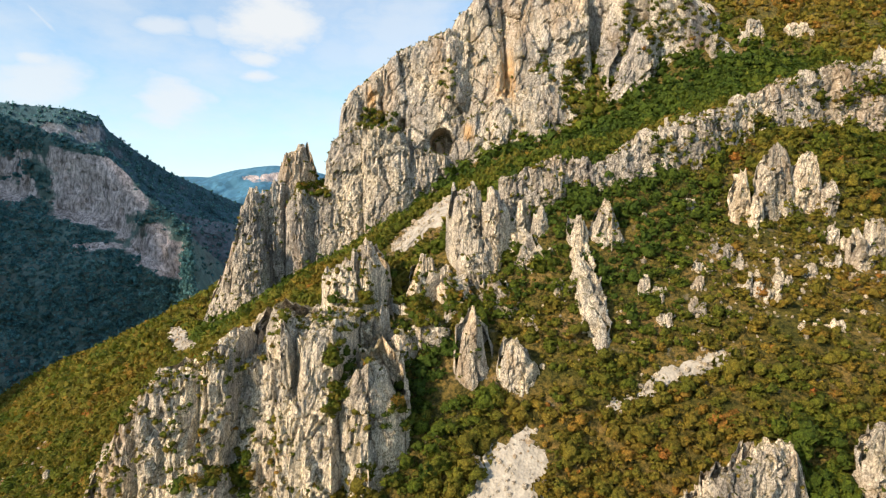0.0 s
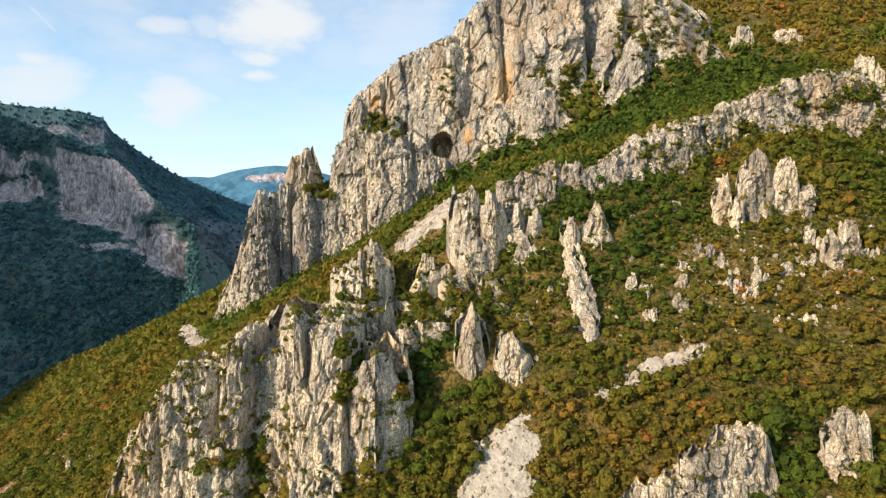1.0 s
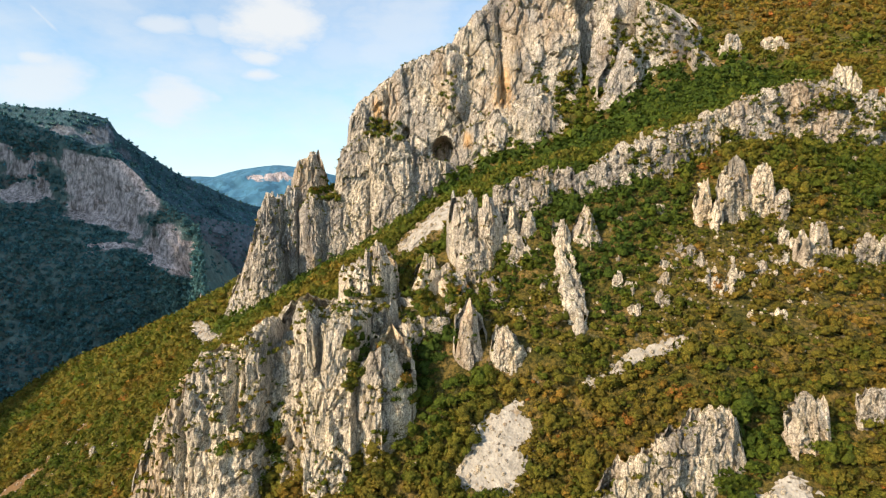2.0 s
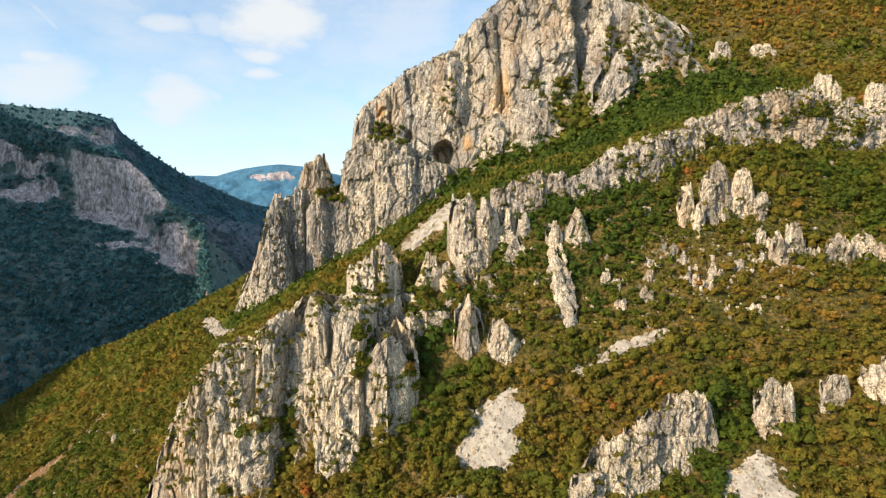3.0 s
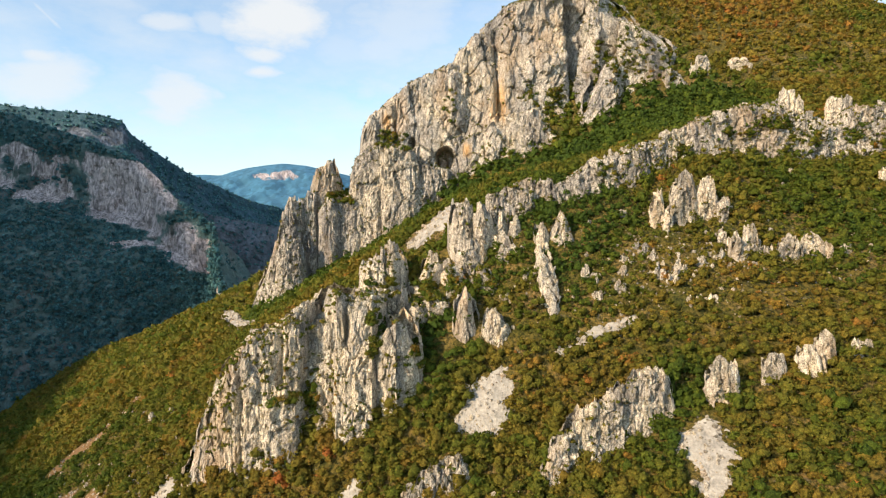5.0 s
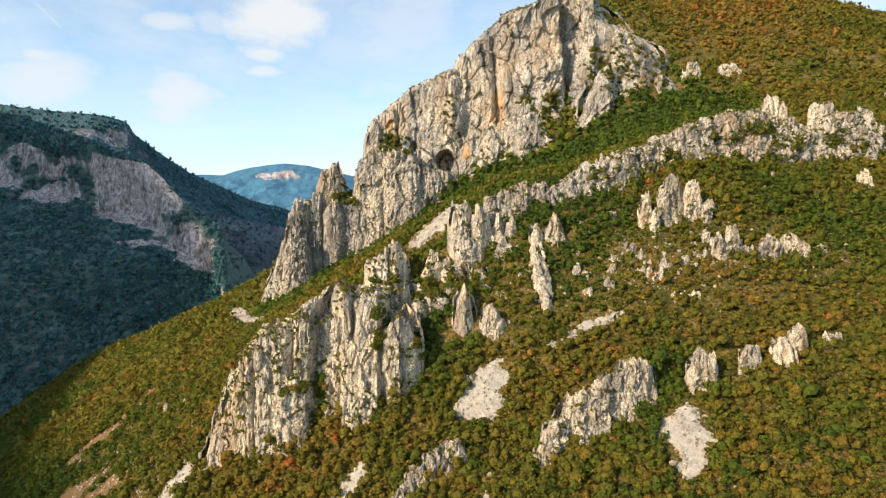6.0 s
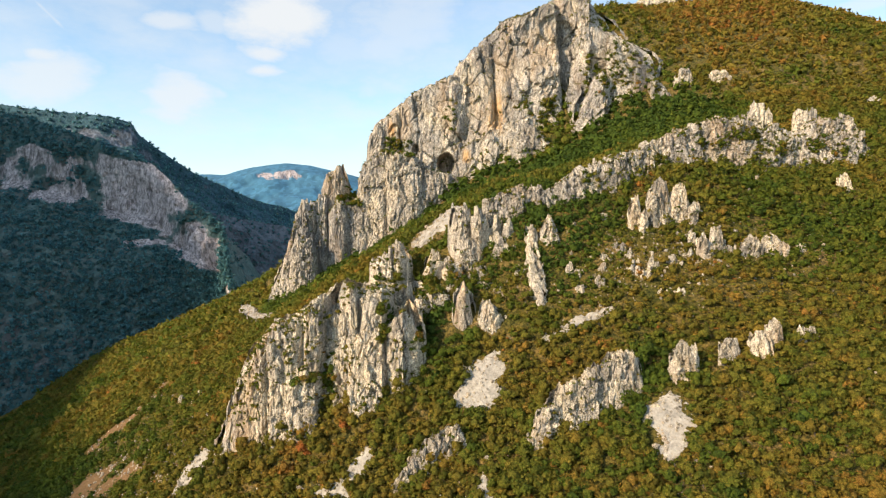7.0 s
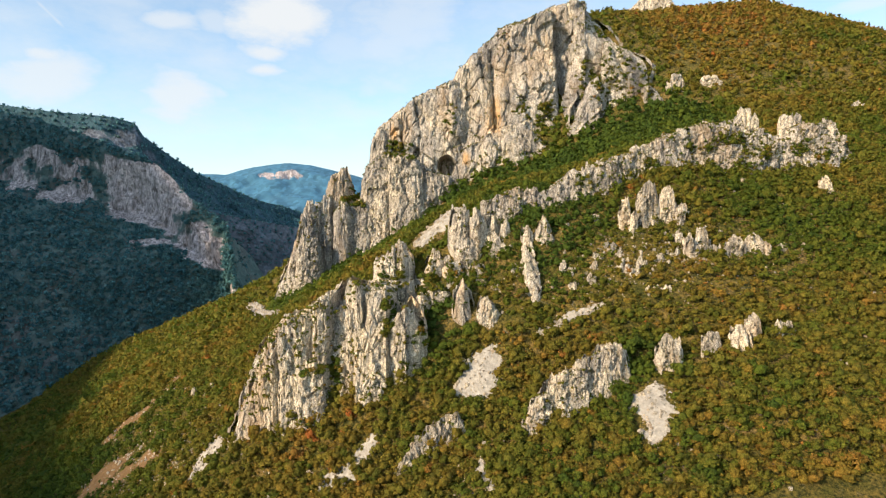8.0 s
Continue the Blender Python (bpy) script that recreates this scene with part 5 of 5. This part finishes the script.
def tones(x, y, z, rng):
    patchy = fbm(x / 55, y / 55, x * 0, 3, 41)
    fine = fbm(x / 9, y / 9, x * 0, 2, 43)
    t = 0.40 + 0.10 * patchy + 0.10 * fine + rng.normal(0, 0.08, len(x)) + 0.28 * (rng.random(len(x)) < 0.02)
    t += 0.05 * ease(-60, -120, x) * ease(330, 250, y)
    t += 0.25 * ease(195, 280, z) * ease(100, 180, x)
    t -= 0.32 * np.exp(-((y - 255) / 34.0) ** 2) * ease(170, 120, x) * ease(-120, -90, x)
    for gx0, gy0, reach in GREEN:
        t -= 0.26 * np.exp(-((x - gx0) ** 2 + (y - gy0) ** 2) / (reach * reach))
    return np.clip(t, 0.02, 0.98)


def visible(x, y, pad=25):
    """Within the fan of hillside that the flight overlooks."""
    ahead = y + 100
    return (np.abs(x - 5) < 0.80 * ahead + pad) & (y > 58)


SINGLE = (30.0, 118.0, 62.0, 92.0)  # stretch of slope whose bushes are single things
NEAR = [bush_shape(100 + n, 92, tall=0.7 + 0.06 * (n % 5), leaf=0.19, cores=2) for n in range(9)]
MIDDLE = [bush_shape(200 + n, 62, tall=0.7 + 0.06 * (n % 5), leaf=0.235, cores=1) for n in range(9)]
FAR = [bush_shape(300 + n, 24, leaf=0.38, cores=1) for n in range(9)]
DISTANT = [bush_shape(400 + n, 8, leaf=0.4, cores=1) for n in range(7)]
singles = []
for name, shapes, (y0, y1), step, seed in (("shrubs_near", NEAR, (20, 135), 2.35, 1), ("shrubs_middle", MIDDLE, (135, 260), 2.45, 2), ("shrubs_far", FAR, (260, 560), 4.1, 3)):
    x, y, rng = scatter(-430, 480, y0, y1, step, seed)
    ok = visible(x, y) & ~((y > 300) & (x < 60) & (x > -120)) & ~((y > 470) & (x > -250) & (x < 120)) & (relief(x, y) > -55) & (fbm(x / 9, y / 9, x * 0, 3, 51) > -1.0)
    x, y = x[ok], y[ok]
    z = relief(x, y)
    dry = np.exp(-((x - 84) / 48.0) ** 2 - ((y - 136) / 19.0) ** 2) + np.exp(-((x + 140) / 26.0) ** 2 - ((y - 172) / 34.0) ** 2)
    kept = rng.random(len(x)) > 0.5 * dry * (fbm(x / 7, y / 7, x * 0, 2, 53) > -0.35)
    x, y, z, dry = x[kept], y[kept], z[kept], dry[kept]
    size = (1 - 0.28 * dry) * (1.05 + 2.1 * rng.beta(1.5, 2.2, len(x))) * (1.2 if y0 > 250 else 1.1)
    size *= 1 + 0.35 * (np.exp(-((y - 258) / 30.0) ** 2) * (x < 150))
    tall = rng.uniform(0.8, 1.35, len(x))
    tone = tones(x, y, z, rng)
    own = (x > SINGLE[0]) & (x < SINGLE[1]) & (y > SINGLE[2]) & (y < SINGLE[3])
    own &= np.cumsum(own) <= 300
    if own.any():
        singles = list(zip(x[own], y[own], z[own], size[own], rng.uniform(0, 6.3, own.sum()), tall[own]))
    x, y, z, size, tall, tone = (a[~own] for a in (x, y, z, size, tall, tone))
    woods(name, "dense olive, green and rust shrubs covering the slope", shapes, list(zip(x, y, z - 0.15, size, rng.uniform(0, 6.3, len(x)), tall)), tone)

x, y, rng = scatter(-320, 330, 55, 262, 2.15, 4)
ok = visible(x, y, 5) & (rng.random(len(x)) < 0.8)
x, y = x[ok], y[ok]
z = relief(x, y)
tone = np.clip(tones(x, y, z, rng) + rng.normal(0.08, 0.10, len(x)), 0.02, 0.9)
woods("low_scrub", "low dry scrub and grass tufts between the bushes", DISTANT, list(zip(x, y, z - 0.1, 0.55 + 0.75 * rng.beta(1.4, 2.0, len(x)), rng.uniform(0, 6.3, len(x)), rng.uniform(0.6, 1.1, len(x)))), tone, category="scrub")

if GROVES:
    rng = np.random.default_rng(9)
    woods("cliff_bushes", "dark green and brown bushes in hollows of the rock", MIDDLE, [(x, y - 0.3, z - 0.4, rng.uniform(0.7, 1.7), rng.uniform(0, 6.3), rng.uniform(0.8, 1.3)) for x, y, z in GROVES], np.clip(rng.normal(0.30, 0.15, len(GROVES)), 0.02, 0.9))
if LEDGES:
    rng = np.random.default_rng(8)
    spots = [LEDGES[n] for n in rng.permutation(len(LEDGES))[:6500]]
    woods("ledge_plants", "small green and brown bushes growing on rock ledges", DISTANT, [(x, y, z - 0.1, 0.35 + 0.85 * rng.beta(1.2, 2.5), rng.uniform(0, 6.3), rng.uniform(0.7, 1.2)) for x, y, z in spots], np.clip(rng.normal(0.36, 0.14, len(spots)), 0.02, 0.9))


def single_bush(n):
    v, f, b = NEAR[n]
    me = bpy.data.meshes.new("crown")
    fill(me, v, f, True)
    me.normals_split_custom_set_from_vertices(b.astype(np.float32))
    me.materials.append(LEAVES_NEAR)
    bm = bmesh.new()
    for k in range(4):
        a = k * 1.6 + n
        m = pose(0.08 * math.cos(a), 0.08 * math.sin(a), 0.25, 18 * math.sin(a), 18 * math.cos(a), 0)
        bmesh.ops.create_cone(bm, segments=5, radius1=0.035, radius2=0.015, depth=0.8, cap_ends=True, matrix=m)
    stem = bpy.data.meshes.new("stems")
    bm.to_mesh(stem)
    bm.free()
    stem.materials.append(BARK)
    return stem, me


BUSHES = [single_bush(n) for n in range(len(NEAR))]
for n, (x, y, z, size, turn, tall) in enumerate(singles):
    stem, crown = BUSHES[n % len(BUSHES)]
    ob = tagged(new("shrub"), "rounded bush with green to ochre autumn leaves on the slope", "shrub", "bushes of the lower slope")
    ob.matrix_basis = Matrix.LocRotScale((x, y, z - 0.15), Euler((0, 0, turn)), (size, size, size * tall))
    new("stems", stem).parent = ob
    new("crown", crown).parent = ob

# ---- trees of the far slopes ----
rng = np.random.default_rng(12)
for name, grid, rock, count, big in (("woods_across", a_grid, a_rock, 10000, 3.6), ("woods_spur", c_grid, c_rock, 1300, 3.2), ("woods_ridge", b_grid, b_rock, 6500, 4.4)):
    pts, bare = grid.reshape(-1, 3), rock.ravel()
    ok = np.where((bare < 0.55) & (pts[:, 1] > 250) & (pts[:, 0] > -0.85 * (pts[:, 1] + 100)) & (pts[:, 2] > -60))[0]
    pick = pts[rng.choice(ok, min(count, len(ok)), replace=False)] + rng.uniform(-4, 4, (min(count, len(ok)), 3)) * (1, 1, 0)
    woods(name, "haze-tinted green trees of the shaded mountainside", DISTANT, [(x, y, z - 1.5, big * rng.uniform(0.6, 1.2), rng.uniform(0, 6.3), rng.uniform(0.8, 1.3)) for x, y, z in pick], np.clip(rng.normal(0.25, 0.11, len(pick)), 0.0, 0.9), mat=HAZED_LEAVES, category="trees")
